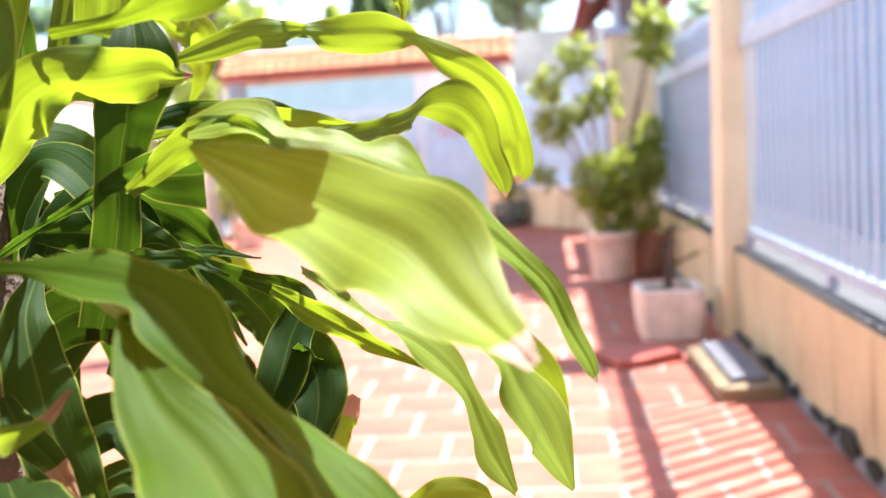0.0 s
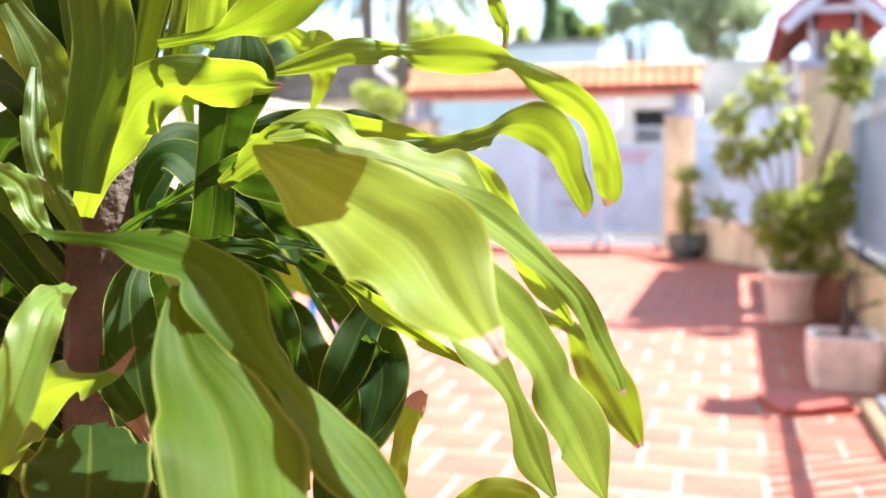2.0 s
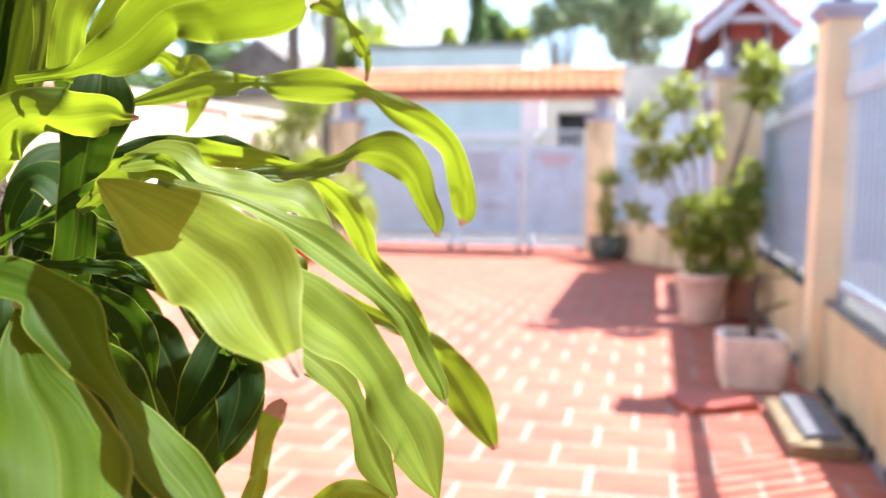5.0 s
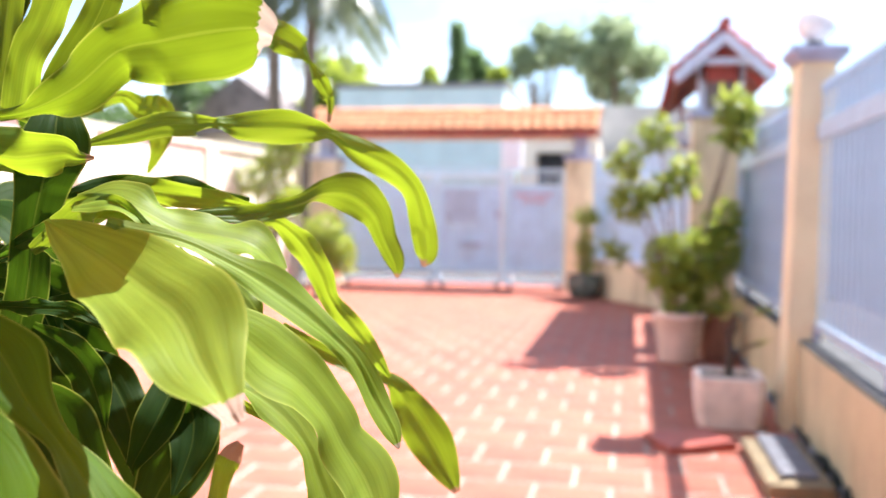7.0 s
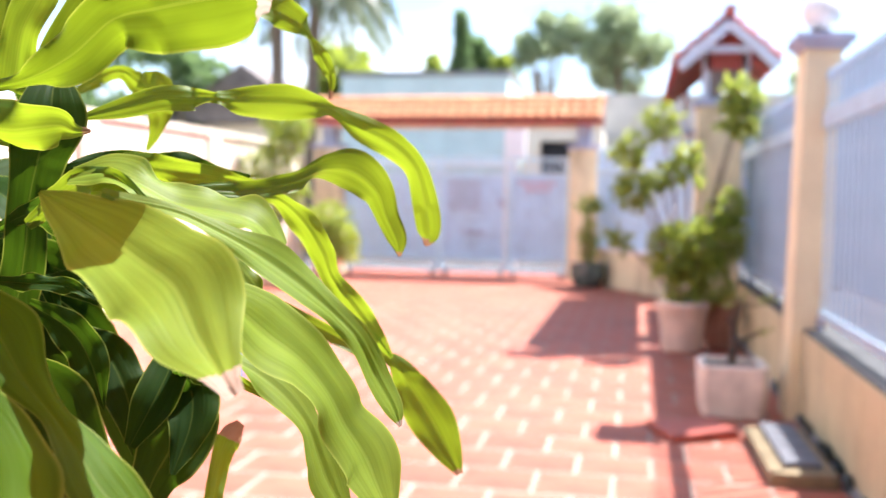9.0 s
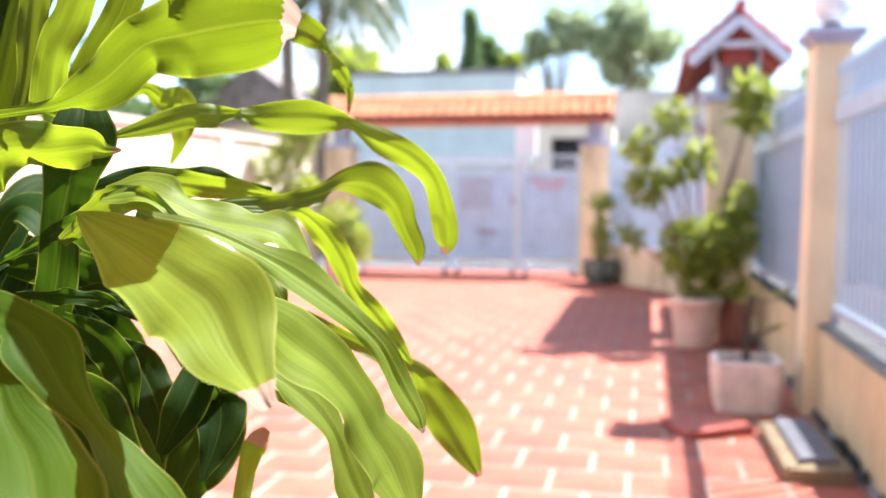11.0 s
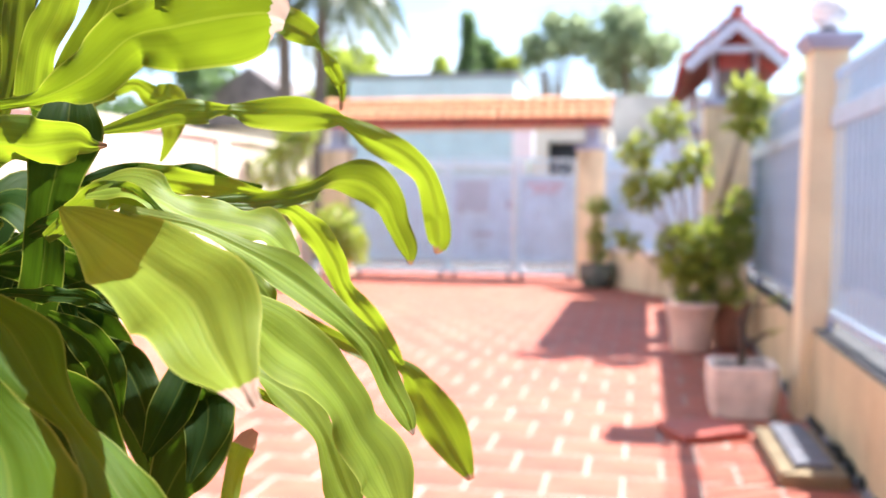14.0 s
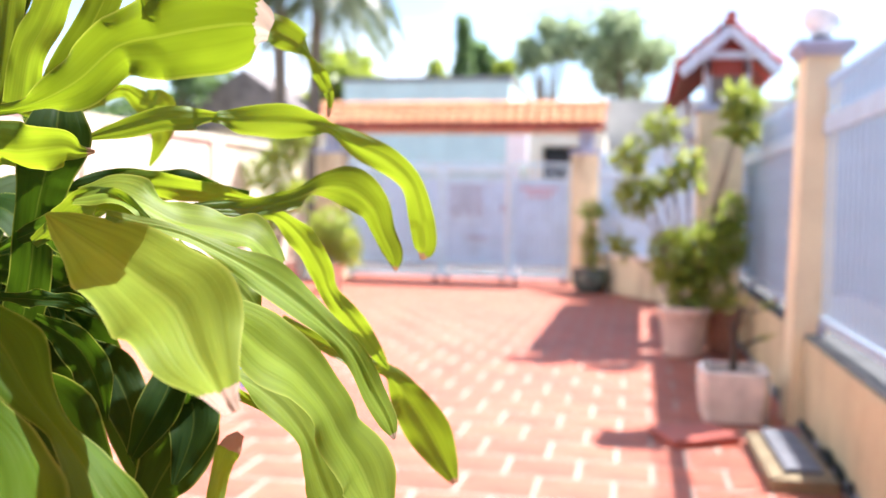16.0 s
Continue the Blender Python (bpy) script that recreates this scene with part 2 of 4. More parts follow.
# ---- building helpers ----
def part(name, bm, mat, parent=None, label="", smooth=False):
    me = bpy.data.meshes.new(name)
    bm.to_mesh(me)
    bm.free()
    me.materials.append(mat)
    if smooth:
        me.polygons.foreach_set("use_smooth", [True] * len(me.polygons))
    ob = new(name, me)
    if parent:
        ob.parent = parent
    if label:
        tagged(ob, label)
    return ob


def thing(name, x, y, z, label, category, group="", kind="", rz=0.0):
    ob = new(name)
    ob.matrix_world = pose(x, y, z, 0, 0, rz)
    return tagged(ob, label, category, group, kind)


def add_box(bm, x0, x1, y0, y1, z0, z1, bevel=0.0):
    made = bmesh.ops.create_cube(bm, size=1.0, matrix=Matrix.Translation(((x0 + x1) / 2, (y0 + y1) / 2, (z0 + z1) / 2)) @ Matrix.Diagonal((x1 - x0, y1 - y0, z1 - z0, 1)))
    if bevel:
        es = list({e for v in made["verts"] for e in v.link_edges})
        bmesh.ops.bevel(bm, geom=es, offset=bevel, segments=2, affect="EDGES", profile=0.6)
    return bm


def box(x0, x1, y0, y1, z0, z1, bevel=0.0):
    return add_box(bmesh.new(), x0, x1, y0, y1, z0, z1, bevel)


def lathe(profile, steps=32, centre=(0, 0, 0)):
    """A turned body from (radius, height) pairs."""
    bm = bmesh.new()
    rings = []
    for r, z in profile:
        rings.append([bm.verts.new((centre[0] + r * math.cos(2 * math.pi * k / steps), centre[1] + r * math.sin(2 * math.pi * k / steps), centre[2] + z)) for k in range(steps)])
    for a, c in zip(rings, rings[1:]):
        for k in range(steps):
            bm.faces.new((a[k], a[(k + 1) % steps], c[(k + 1) % steps], c[k]))
    bm.faces.new(rings[0][::-1])
    bm.faces.new(rings[-1])
    return bm


def tube(bm, points, radii, steps=8):
    """A tapered limb along points."""
    pts = [Vector(p) for p in points]
    rings = []
    for i, p in enumerate(pts):
        d = (pts[min(i + 1, len(pts) - 1)] - pts[max(i - 1, 0)]).normalized()
        a = d.orthogonal().normalized()
        c = d.cross(a)
        rings.append([bm.verts.new(p + radii[i] * (a * math.cos(2 * math.pi * k / steps) + c * math.sin(2 * math.pi * k / steps))) for k in range(steps)])
    for a, c in zip(rings, rings[1:]):
        best = min(range(steps), key=lambda s: sum((a[k].co - c[(k + s) % steps].co).length for k in range(steps)))
        for k in range(steps):
            bm.faces.new((a[k], a[(k + 1) % steps], c[(k + 1 + best) % steps], c[(k + best) % steps]))
    bm.faces.new(rings[0][::-1])
    bm.faces.new(rings[-1])
    return bm


def clump(bm, rng, centre, radii, count, size, droop=0.2, aspect=0.5, shell=0.45):
    """Small pointed leaves scattered through an uneven ball."""
    c = Vector(centre)
    for _ in range(count):
        d = Vector((rng.gauss(0, 1), rng.gauss(0, 1), rng.gauss(0, 1))).normalized()
        r = shell + (1 - shell) * rng.random() ** 0.6
        r *= 0.82 + 0.36 * noise.noise(d * 2.2 + c * 3.1)
        p = c + Vector((d.x * radii[0], d.y * radii[1], d.z * radii[2])) * r
        t = (d * 0.8 + Vector((rng.gauss(0, 0.6), rng.gauss(0, 0.6), rng.gauss(0, 0.6) - droop))).normalized()
        s = t.cross(Vector((rng.gauss(0, 1), rng.gauss(0, 1), rng.gauss(0, 1)))).normalized()
        n = t.cross(s)
        L = size * rng.uniform(0.6, 1.3)
        w = L * aspect * 0.5
        v = [bm.verts.new(p), bm.verts.new(p + t * L * 0.45 + s * w + n * L * 0.08), bm.verts.new(p + t * L), bm.verts.new(p + t * L * 0.45 - s * w + n * L * 0.08)]
        bm.faces.new((v[0], v[1], v[2]))
        bm.faces.new((v[0], v[2], v[3]))
    return bm


# ---- setting: ground, street, floor ----
ground = part("ground", box(-600, 600, -600, 600, -0.6, -0.16), EARTH)
tagged(ground, "dry brown earth reaching to the horizon", "ground", kind="structure")
road = part("road", box(-60, 60, 11.2, 15.2, -0.16, -0.10), ASPHALT)
tagged(road, "narrow grey asphalt street outside the gate", "road", kind="structure")
lane = part("pavement", box(1.3, 3.2, -14, 10.5, -0.155, -0.08), material("pale_concrete", (0.58, 0.56, 0.53), 0.9, 0.08, 2, 0.3, 60))
tagged(lane, "sunlit pale concrete lane outside the fence", "pavement", kind="structure")
neighbour = part("wall_neighbour", box(3.2, 3.4, 4.04, 14.0, -0.16, 3.2), material("blue_grey_render", (0.25, 0.34, 0.47), 0.85, 0.08, 2, 0.2, 50, stain=0.1))
tagged(neighbour, "shaded blue-grey wall beyond the fence", "wall", kind="structure")
floor = part("floor", box(-4.75, 1.25, -6.5, 11.2, -0.158, -0.006), GROUT)
floor.location.z = 0.0042
tagged(floor, "pale mortar bed of the terracotta courtyard floor", "floor", kind="structure")

S = 0.30


def tile_bm(bm, x, y, half_x=S / 2 - 0.0075, half_y=S / 2 - 0.007, z=0.0):
    zb, zt, c = -0.008, z, 0.004
    v = []
    for zz, k in ((zb, 0), (zt - 0.003, 0), (zt, c)):
        v.append([bm.verts.new((x + sx * (half_x - k), y + sy * (half_y - k), zz)) for sx, sy in ((-1, -1), (1, -1), (1, 1), (-1, 1))])
    for a, d in zip(v, v[1:]):
        for k in range(4):
            bm.faces.new((a[k], a[(k + 1) % 4], d[(k + 1) % 4], d[k]))
    bm.faces.new(v[2])


# ---- right side: low wall with fence ----
wall_right = thing("wall_right", 0, 0, 0, "low cream plastered wall with stained foot", "wall", kind="structure")
WALL_ENDS = (-6.5, -3.2, 1.24, 4.2, 7.0)
for a, b in zip(WALL_ENDS, WALL_ENDS[1:]):
    y = a
    while y < b - 0.05:
        w = min(0.62, b - y)
        part("panel", box(1.05, 1.24, y + 0.003, y + w - 0.003, -0.02, 0.455, 0.004), CREAM_LOW, wall_right)
        y += w
# near-black colour puts the shade below the bottom rail into the strip
part("coping", box(1.058, 1.26, -6.5, 7.0, 0.455, 0.472), DARK, wall_right, "coping strip darkened for the shade under the rail")
part("footing", box(1.035, 1.06, -6.5, 7.0, -0.02, 0.035, 0.006), CONCRETE, wall_right, "grey mortar foot strip")


def fence_panel(y0, y1, sheet):
    label = "lavender steel bar fence panel backed with pale blue sheet" if sheet else "lavender steel fence panel of upright bars"
    f = thing("fence_panel", 1.13, (y0 + y1) / 2, 0.472, label, "fence", "fence panels on the low wall")
    h = (y1 - y0) / 2
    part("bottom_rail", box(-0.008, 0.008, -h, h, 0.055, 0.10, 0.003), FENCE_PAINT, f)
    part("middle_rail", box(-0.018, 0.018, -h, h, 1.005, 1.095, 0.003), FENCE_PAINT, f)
    n = int((y1 - y0) / 0.11)
    pitch = (y1 - y0) / n
    bar = None
    for k in range(n):
        y = -h + (k + 0.5) * pitch
        if bar is None:
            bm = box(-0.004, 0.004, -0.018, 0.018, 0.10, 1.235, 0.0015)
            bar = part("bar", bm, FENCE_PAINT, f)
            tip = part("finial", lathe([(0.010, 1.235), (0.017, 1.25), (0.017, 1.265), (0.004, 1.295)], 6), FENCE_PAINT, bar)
            bar.location = (0, y, 0)
        else:
            o = new("bar", bar.data)
            o.parent = f
            o.location = (0, y, 0)
            q = new("finial", tip.data)
            q.parent = o
    feet = max(2, round((y1 - y0) / 1.6) + 1)
    for k in range(feet):
        y = -h + 0.03 + k * (2 * h - 0.06) / (feet - 1)
        part("foot", box(-0.014, 0.014, y - 0.025, y + 0.025, 0, 0.055), CAP, f)
    if sheet:
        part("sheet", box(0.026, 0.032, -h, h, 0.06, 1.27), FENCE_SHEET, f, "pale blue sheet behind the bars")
    return f


for y0, y1, sheet in ((-6.4, -3.3, False), (-3.1, 1.24, False), (1.46, 4.15, True), (4.25, 6.95, True)):
    fence_panel(y0, y1, sheet)


wall_beyond = part("wall_beyond", box(3.21, 3.4, -14.0, 4.0, -0.16, 3.2), material("blue_grey_plaster", (0.25, 0.34, 0.47), 0.85, 0.08, 2, 0.2, 60, stain=0.12))
part("coping", box(3.17, 3.43, -14.0, 4.0, 3.2, 3.26, 0.006), CAP, wall_beyond)
tagged(wall_beyond, "pale blue-grey plastered wall beyond the bar fence", "wall", kind="structure")


def pillar(x, y, hx, hy, top, lean, label):
    p = thing("fence_pillar", x, y, 0, label, "pillar", "courtyard pillars")
    p.matrix_world = pose(x, y, 0, 0, lean, 0)
    part("shaft", box(-hx, hx, -hy, hy, -0.02, top, 0.006), CREAM, p)
    part("cap", add_box(box(-hx - 0.025, hx + 0.025, -hy - 0.025, hy + 0.025, top, top + 0.03, 0.004), -hx - 0.05, hx + 0.05, -hy - 0.05, hy + 0.05, top + 0.03, top + 0.075, 0.006), CAP, p, "grey-blue stepped cap")
    g = thing("globe_lamp", x + top * math.tan(radians(lean)), y, top + 0.072, "white milk glass globe lamp on a pillar", "lamp", "globe lamps")
    part("socket", lathe([(0.055, 0), (0.055, 0.03), (0.04, 0.045)], 20), DARK, g, smooth=True)
    part("globe", lathe([(0.04, 0.04)] + [(0.095 * math.sin(a * math.pi / 14), 0.13 - 0.095 * math.cos(a * math.pi / 14)) for a in range(2, 14)] + [(0.004, 0.225)], 28), BULB, g, smooth=True)


pillar(1.072, 1.375, 0.088, 0.13, 1.875, 1.2, "cream plastered fence pillar with grey-blue cap and lamp")

# ---- far end: gate, corner wall, roofs ----
GY = 9.95
gate = thing("main_gate", 0, GY, 0, "closed lavender steel double gate with barred panels", "gate")
LEAVES_X = ((-4.05, -2.62, "barred"), (-2.60, -1.62, "window"), (-1.60, -0.745, "plain"))
for x0, x1, style in LEAVES_X:
    g = part("gate_leaf", box(x0, x0 + 0.05, -0.025, 0.025, 0.06, 1.73, 0.004), LAVENDER, gate, "lavender steel gate leaf")
    part("stile", box(x1 - 0.05, x1, -0.025, 0.025, 0.06, 1.73, 0.004), LAVENDER, g)
    for z0, z1 in ((0.06, 0.11), (0.24, 0.28), (1.46, 1.50), (1.69, 1.73)):
        part("rail", box(x0 + 0.05, x1 - 0.05, -0.02, 0.02, z0, z1, 0.003), LAVENDER, g)
    part("plate", box(x0 + 0.05, x1 - 0.05, 0.005, 0.011, 0.28, 1.46), PLATE, g, "flat steel infill plate")
    n = int((x1 - x0 - 0.1) / 0.07)
    for k in range(n):
        x = x0 + 0.05 + (k + 0.5) * (x1 - x0 - 0.1) / n
        part("bar", box(x - 0.009, x + 0.009, -0.012, 0.004, 0.28, 1.46), LAVENDER, g)
        part("bar", box(x - 0.010, x + 0.010, -0.008, 0.008, 0.11, 0.24), WHITE, g)
        part("bar", box(x - 0.009, x + 0.009, -0.008, 0.008, 1.50, 1.69), LAVENDER, g)
    if style == "window":
        for k in range(9):
            part("hatch_bar", box(-2.46 + k * 0.053, -2.44 + k * 0.053, -0.034, -0.014, 0.93, 1.42, 0.003), LAVENDER, g, "lavender hatch bar")
        part("hatch_panel", box(-2.48, -2.0, -0.0138, -0.0122, 0.935, 1.42), CAP, g, "darker steel sheet behind the hatch bars")
        for z in (0.91, 1.42):
            part("hatch_rail", box(-2.48, -2.0, -0.036, -0.012, z, z + 0.025, 0.003), LAVENDER, g)
        part("post_cover", box(-1.66, -1.625, -0.032, -0.0255, 0.06, 1.73, 0.002), WHITE, g, "white closing strip")
        part("lock", box(-1.74, -1.68, -0.06, -0.02, 1.02, 1.12, 0.006), CAP, g)
        part("handle", box(-2.22, -1.92, -0.05, -0.02, 0.62, 0.66, 0.006), CAP, g)
    if style == "plain":
        for line, (left, count) in enumerate(((-1.44, 7), (-1.36, 5))):
            for k in range(count):
                part("lettering", box(left + k * 0.075, left + 0.055 + k * 0.075, -0.0165, -0.0125, 1.33 - line * 0.09, 1.38 - line * 0.09), FADED_RED, g, "faded red lettering bar")
    for s in (x0 + 0.08, x1 - 0.08):
        part("wheel", lathe([(0.02, 0), (0.035, 0.01), (0.035, 0.05), (0.02, 0.06)], 12, (s, 0, 0)), DARK, g)


def square_pillar(x, y, half, top, label):
    p = thing("gate_pillar", x, y, 0, label, "pillar", "courtyard pillars")
    part("shaft", box(-half, half, -half, half, -0.02, top, 0.008), CREAM, p)
    part("cap", box(-half - 0.03, half + 0.03, -half - 0.03, half + 0.03, top, top + 0.06, 0.008), CAP, p, "grey-blue cap")
    part("post", box(-0.10, 0.10, -0.10, 0.10, top + 0.06, 2.26), CAP, p, "short grey roof post")
    return p


square_pillar(-0.53, GY, 0.20, 1.84, "cream gate pillar under the tiled gate roof")
square_pillar(-4.28, GY, 0.20, 1.84, "cream gate pillar under the tiled gate roof")


def tiled_roof(name, label, x0, x1, eave_y, ridge_y, eave_z, ridge_z, mat, rows, cols, both=True):
    """A ridge roof along x with overlapping curved tiles."""
    r = thing(name, 0, 0, 0, label, "roof")
    for side in ((1, -1) if both else (1,)):
        ey = ridge_y + (eave_y - ridge_y) * side
        deck = bmesh.new()
        q = [deck.verts.new(p) for p in ((x0, ey, eave_z - 0.05), (x1, ey, eave_z - 0.05), (x1, ridge_y, ridge_z - 0.05), (x0, ridge_y, ridge_z - 0.05))]
        deck.faces.new(q)
        bmesh.ops.solidify(deck, geom=deck.faces[:], thickness=0.03)
        part("deck", deck, RAFTER, r, "brown timber roof deck")
        w = (x1 - x0) / cols
        master = None
        run = Vector((0, ridge_y - ey, ridge_z - eave_z))
        step = run / rows
        for i in range(rows):
            for k in range(cols):
                if master is None:
                    bm = bmesh.new()
                    pts = []
                    for e, lift in ((-0.15, 0.035), (1.05, 0.0)):
                        row = []
                        for u in range(7):
                            a = u / 6
                            row.append(bm.verts.new(Vector((a * w, 0, lift + 0.035 * math.sin(a * math.pi))) + step * e))
                        pts.append(row)
                    for u in range(6):
                        bm.faces.new((pts[0][u], pts[0][u + 1], pts[1][u + 1], pts[1][u]))
                    bmesh.ops.solidify(bm, geom=bm.faces[:], thickness=0.012)
                    master = part("roof_tile", bm, mat, r)
                    o = master
                else:
                    o = new("roof_tile", master.data)
                    o.parent = r
                o.location = Vector((x0 + k * w, ey, eave_z)) + step * i
    ridge = bmesh.new()
    tube(ridge, [(x0 - 0.03, ridge_y, ridge_z + 0.01), (x1 + 0.03, ridge_y, ridge_z + 0.01)], [0.07, 0.07], 12)
    part("ridge_cap", ridge, mat, r)
    part("fascia", box(x0, x1, eave_y - 0.02, eave_y + 0.02, eave_z - 0.09, eave_z - 0.03), ROOF_RED, r, "dark red eave board")
    return r


tiled_roof("gate_roof", "orange clay tiled ridge roof over the gate", -4.45, -0.28, GY - 0.42, GY + 0.05, 2.25, 2.54, ROOF, 3, 26)
beam = part("roof_beam", box(-4.4, -0.33, GY - 0.08, GY + 0.08, 2.14, 2.26, 0.01), CREAM)
tagged(beam, "cream beam carrying the gate roof on pillars", "beam", kind="structure")

corner = thing("wall_corner", 0.30, 8.20, 0, "low cream corner wall with pale blue barred panel", "wall", kind="structure", rz=-60)
part("panel", box(-1.25, 1.25, -0.09, 0.09, -0.02, 0.47, 0.006), CREAM, corner)
part("coping", box(-1.25, 1.25, -0.11, 0.11, 0.47, 0.52, 0.006), WHITE, corner, "pale coping")
part("sheet", box(-1.22, 1.22, 0.02, 0.028, 0.52, 1.80), BLUE_SHEET, corner, "pale blue sheet")
for k in range(20):
    x = -1.2 + k * 0.126
    part("bar", box(x - 0.012, x + 0.012, -0.012, 0.012, 0.52, 1.84, 0.003), BLUE_SHEET, corner)
part("rail", box(-1.22, 1.22, -0.018, 0.018, 1.52, 1.58, 0.003), LAVENDER, corner)

fp = thing("corner_pillar", 0.86, 4.43, 0, "broad cream pillar under the small red roof", "pillar", "courtyard pillars")
part("shaft", box(-0.18, 0.18, -0.16, 0.16, -0.02, 1.89, 0.008), CREAM, fp)
part("cap", box(-0.21, 0.21, -0.19, 0.19, 1.89, 1.95, 0.008), CAP, fp, "grey-blue cap")
fp2 = copy_thing(fp, pose(0.92, 7.72, 0))


def porch_roof():
    """A small red gable roof on a blue-grey frame, its ridge running away."""
    r = thing("porch_roof", 0.90, 4.55, 1.95, "small dark red tiled gable roof on blue-grey timber", "roof")
    half, rise, y0, y1, ez = 0.41, 0.35, -0.42, 3.5, 0.28
    for s in (-1, 1):
        w = 0.16
        cols, rows = int((y1 - y0) / w), 4
        slope = Vector((-s * half, 0, rise))
        deck = bmesh.new()
        deck.faces.new([deck.verts.new(p) for p in ((s * half, y0, ez), (s * half, y1, ez), (0, y1, ez + rise), (0, y0, ez + rise))])
        bmesh.ops.solidify(deck, geom=deck.faces[:], thickness=0.025)
        part("deck", deck, ROOF_RED, r, "red boarded underside")
        master = None
        for i in range(rows):
            for k in range(cols):
                if master is None:
                    bm = bmesh.new()
                    st = slope / rows
                    pts = []
                    for e, lift in ((-0.15, 0.05), (1.05, 0.02)):
                        pts.append([bm.verts.new(Vector((0, u / 6 * w, lift + 0.03 * math.sin(u / 6 * math.pi))) + st * e) for u in range(7)])
                    for u in range(6):
                        bm.faces.new((pts[0][u], pts[0][u + 1], pts[1][u + 1], pts[1][u]))
                    bmesh.ops.solidify(bm, geom=bm.faces[:], thickness=0.012)
                    master = part("roof_tile", bm, ROOF_RED, r)
                    o = master
                else:
                    o = new("roof_tile", master.data)
                    o.parent = r
                o.location = Vector((s * half, y0 + k * w, ez)) + slope / rows * i
        bm = bmesh.new()
        tube(bm, [(s * (half - 0.03), y0 - 0.05, ez - 0.05), (0, y0 - 0.05, ez + rise - 0.06)], [0.055, 0.055], 4)
        part("bargeboard", bm, TRIM, r, "pale blue-grey bargeboard")
        part("post", box(s * 0.155 - 0.03, s * 0.155 + 0.03, y0 + 0.20, y0 + 0.26, 0, ez + 0.2, 0.004), TRIM, r, "blue-grey post")
        part("post", box(s * 0.155 - 0.03, s * 0.155 + 0.03, y1 - 0.36, y1 - 0.30, 0, ez + 0.2, 0.004), TRIM, r, "blue-grey post")
        for k in range(7):
            y = y0 + 0.3 + k * 0.52
            rb = bmesh.new()
            tube(rb, [(s * (half - 0.03), y, ez - 0.04), (0.0, y, ez + rise - 0.05)], [0.02, 0.02], 4)
            part("rafter", rb, RAFTER, r)
    part("tie_beam", box(-0.29, 0.29, y0 - 0.02, y0 + 0.03, ez + 0.07, ez + 0.12, 0.004), TRIM, r, "pale blue-grey tie beam")
    part("gable_board", box(-0.16, 0.16, y0 + 0.20, y0 + 0.22, ez - 0.04, ez + 0.24), ROOF_RED, r, "dark red gable boarding")
    part("louvre", box(-0.125, 0.125, y0 + 0.21, y0 + 0.24, 0.0, ez - 0.04), OLD_ROOF, r, "grey louvred panel")
    rc = bmesh.new()
    tube(rc, [(0, y0 - 0.08, ez + rise + 0.04), (0, y1, ez + rise + 0.04)], [0.045, 0.045], 10)
    part("ridge_cap", rc, ROOF_RED, r)
    return r


porch_roof()
# left wall
wall_left = thing("wall_left", 0, 0, 0, "sunlit pale cream courtyard wall", "wall", kind="structure")
part("panel", box(-4.75, -4.6, -6.5, 9.7, -0.15, 1.80), CREAM_WALL, wall_left)
part("coping", box(-4.79, -4.56, -6.5, 9.7, 1.80, 1.86, 0.008), CREAM_WALL, wall_left)
for k in range(6):
    part("pier", box(-4.6, -4.54, -4.0 + k * 2.6, -3.75 + k * 2.6, -0.01, 1.80, 0.006), CREAM_WALL, wall_left)
house_back = part("wall_house", box(-4.75, 1.25, -6.75, -6.5, -0.15, 3.4), CREAM)
tagged(house_back, "cream house wall closing the courtyard", "wall", kind="structure")

# unseen ceiling, added to keep sky light off the near plant
sky_block_ceiling = part("ceiling", box(-4.75, 1.25, -6.5, -3.4, 2.75, 2.95), CREAM_WALL)
tagged(sky_block_ceiling, "added unseen ceiling that blocks sky light", "ceiling", kind="structure")
rng = random.Random(60)
for k in range(15):
    y = -1.2 + k * 0.23 + rng.uniform(-0.08, 0.08)
    if 1.15 < y < 1.5:
        continue
    bm = bmesh.new()
    bmesh.ops.create_icosphere(bm, subdivisions=3, radius=1.0)
    w, h = rng.uniform(0.04, 0.13), rng.uniform(0.02, 0.07)
    for v in bm.verts:
        v.co *= 1 + 0.5 * noise.noise(v.co * 2.3 + Vector((k * 5, 0, 0)))
        v.co = Vector((v.co.x * 0.010, v.co.y * w, v.co.z * h))
    m = part("moss_patch", bm, MOSS, wall_right, "black-green moss at the wall foot", True)
    m.location = (1.04, y, 0.03)

# across the street
teal_wall = thing("teal_building", 0, 15.6, -0.16, "low pale teal building across the street", "building")
part("wall", box(-5.9, -2.4, 0, 4.0, 0, 3.80), TEAL, teal_wall)
part("parapet", box(-5.95, -2.35, -0.04, 4.0, 3.80, 3.90, 0.01), CONCRETE, teal_wall, "grey parapet edge")
part("ledge", box(-5.6, -2.2, -0.12, 0, 1.95, 2.05, 0.01), WHITE, teal_wall, "white ledge")
shop = thing("street_house", 0, 15.8, -0.16, "cream street house with a dim open doorway", "building")
part("wall", box(-2.1, -1.75, 0, 3.5, 0, 2.75), CREAM_WALL, shop)
part("wall", box(-0.95, -0.5, 0, 3.5, 0, 2.75), CREAM_WALL, shop)
part("lintel", box(-1.75, -0.95, 0, 3.5, 2.5, 2.75), CREAM_WALL, shop)
# flat panel, the room's lack of light put into its colour
part("interior", box(-1.75, -0.95, 0.5, 0.6, 0, 2.5), DARK_ROOM, shop, "dark panel standing for the unlit room behind the doorway")
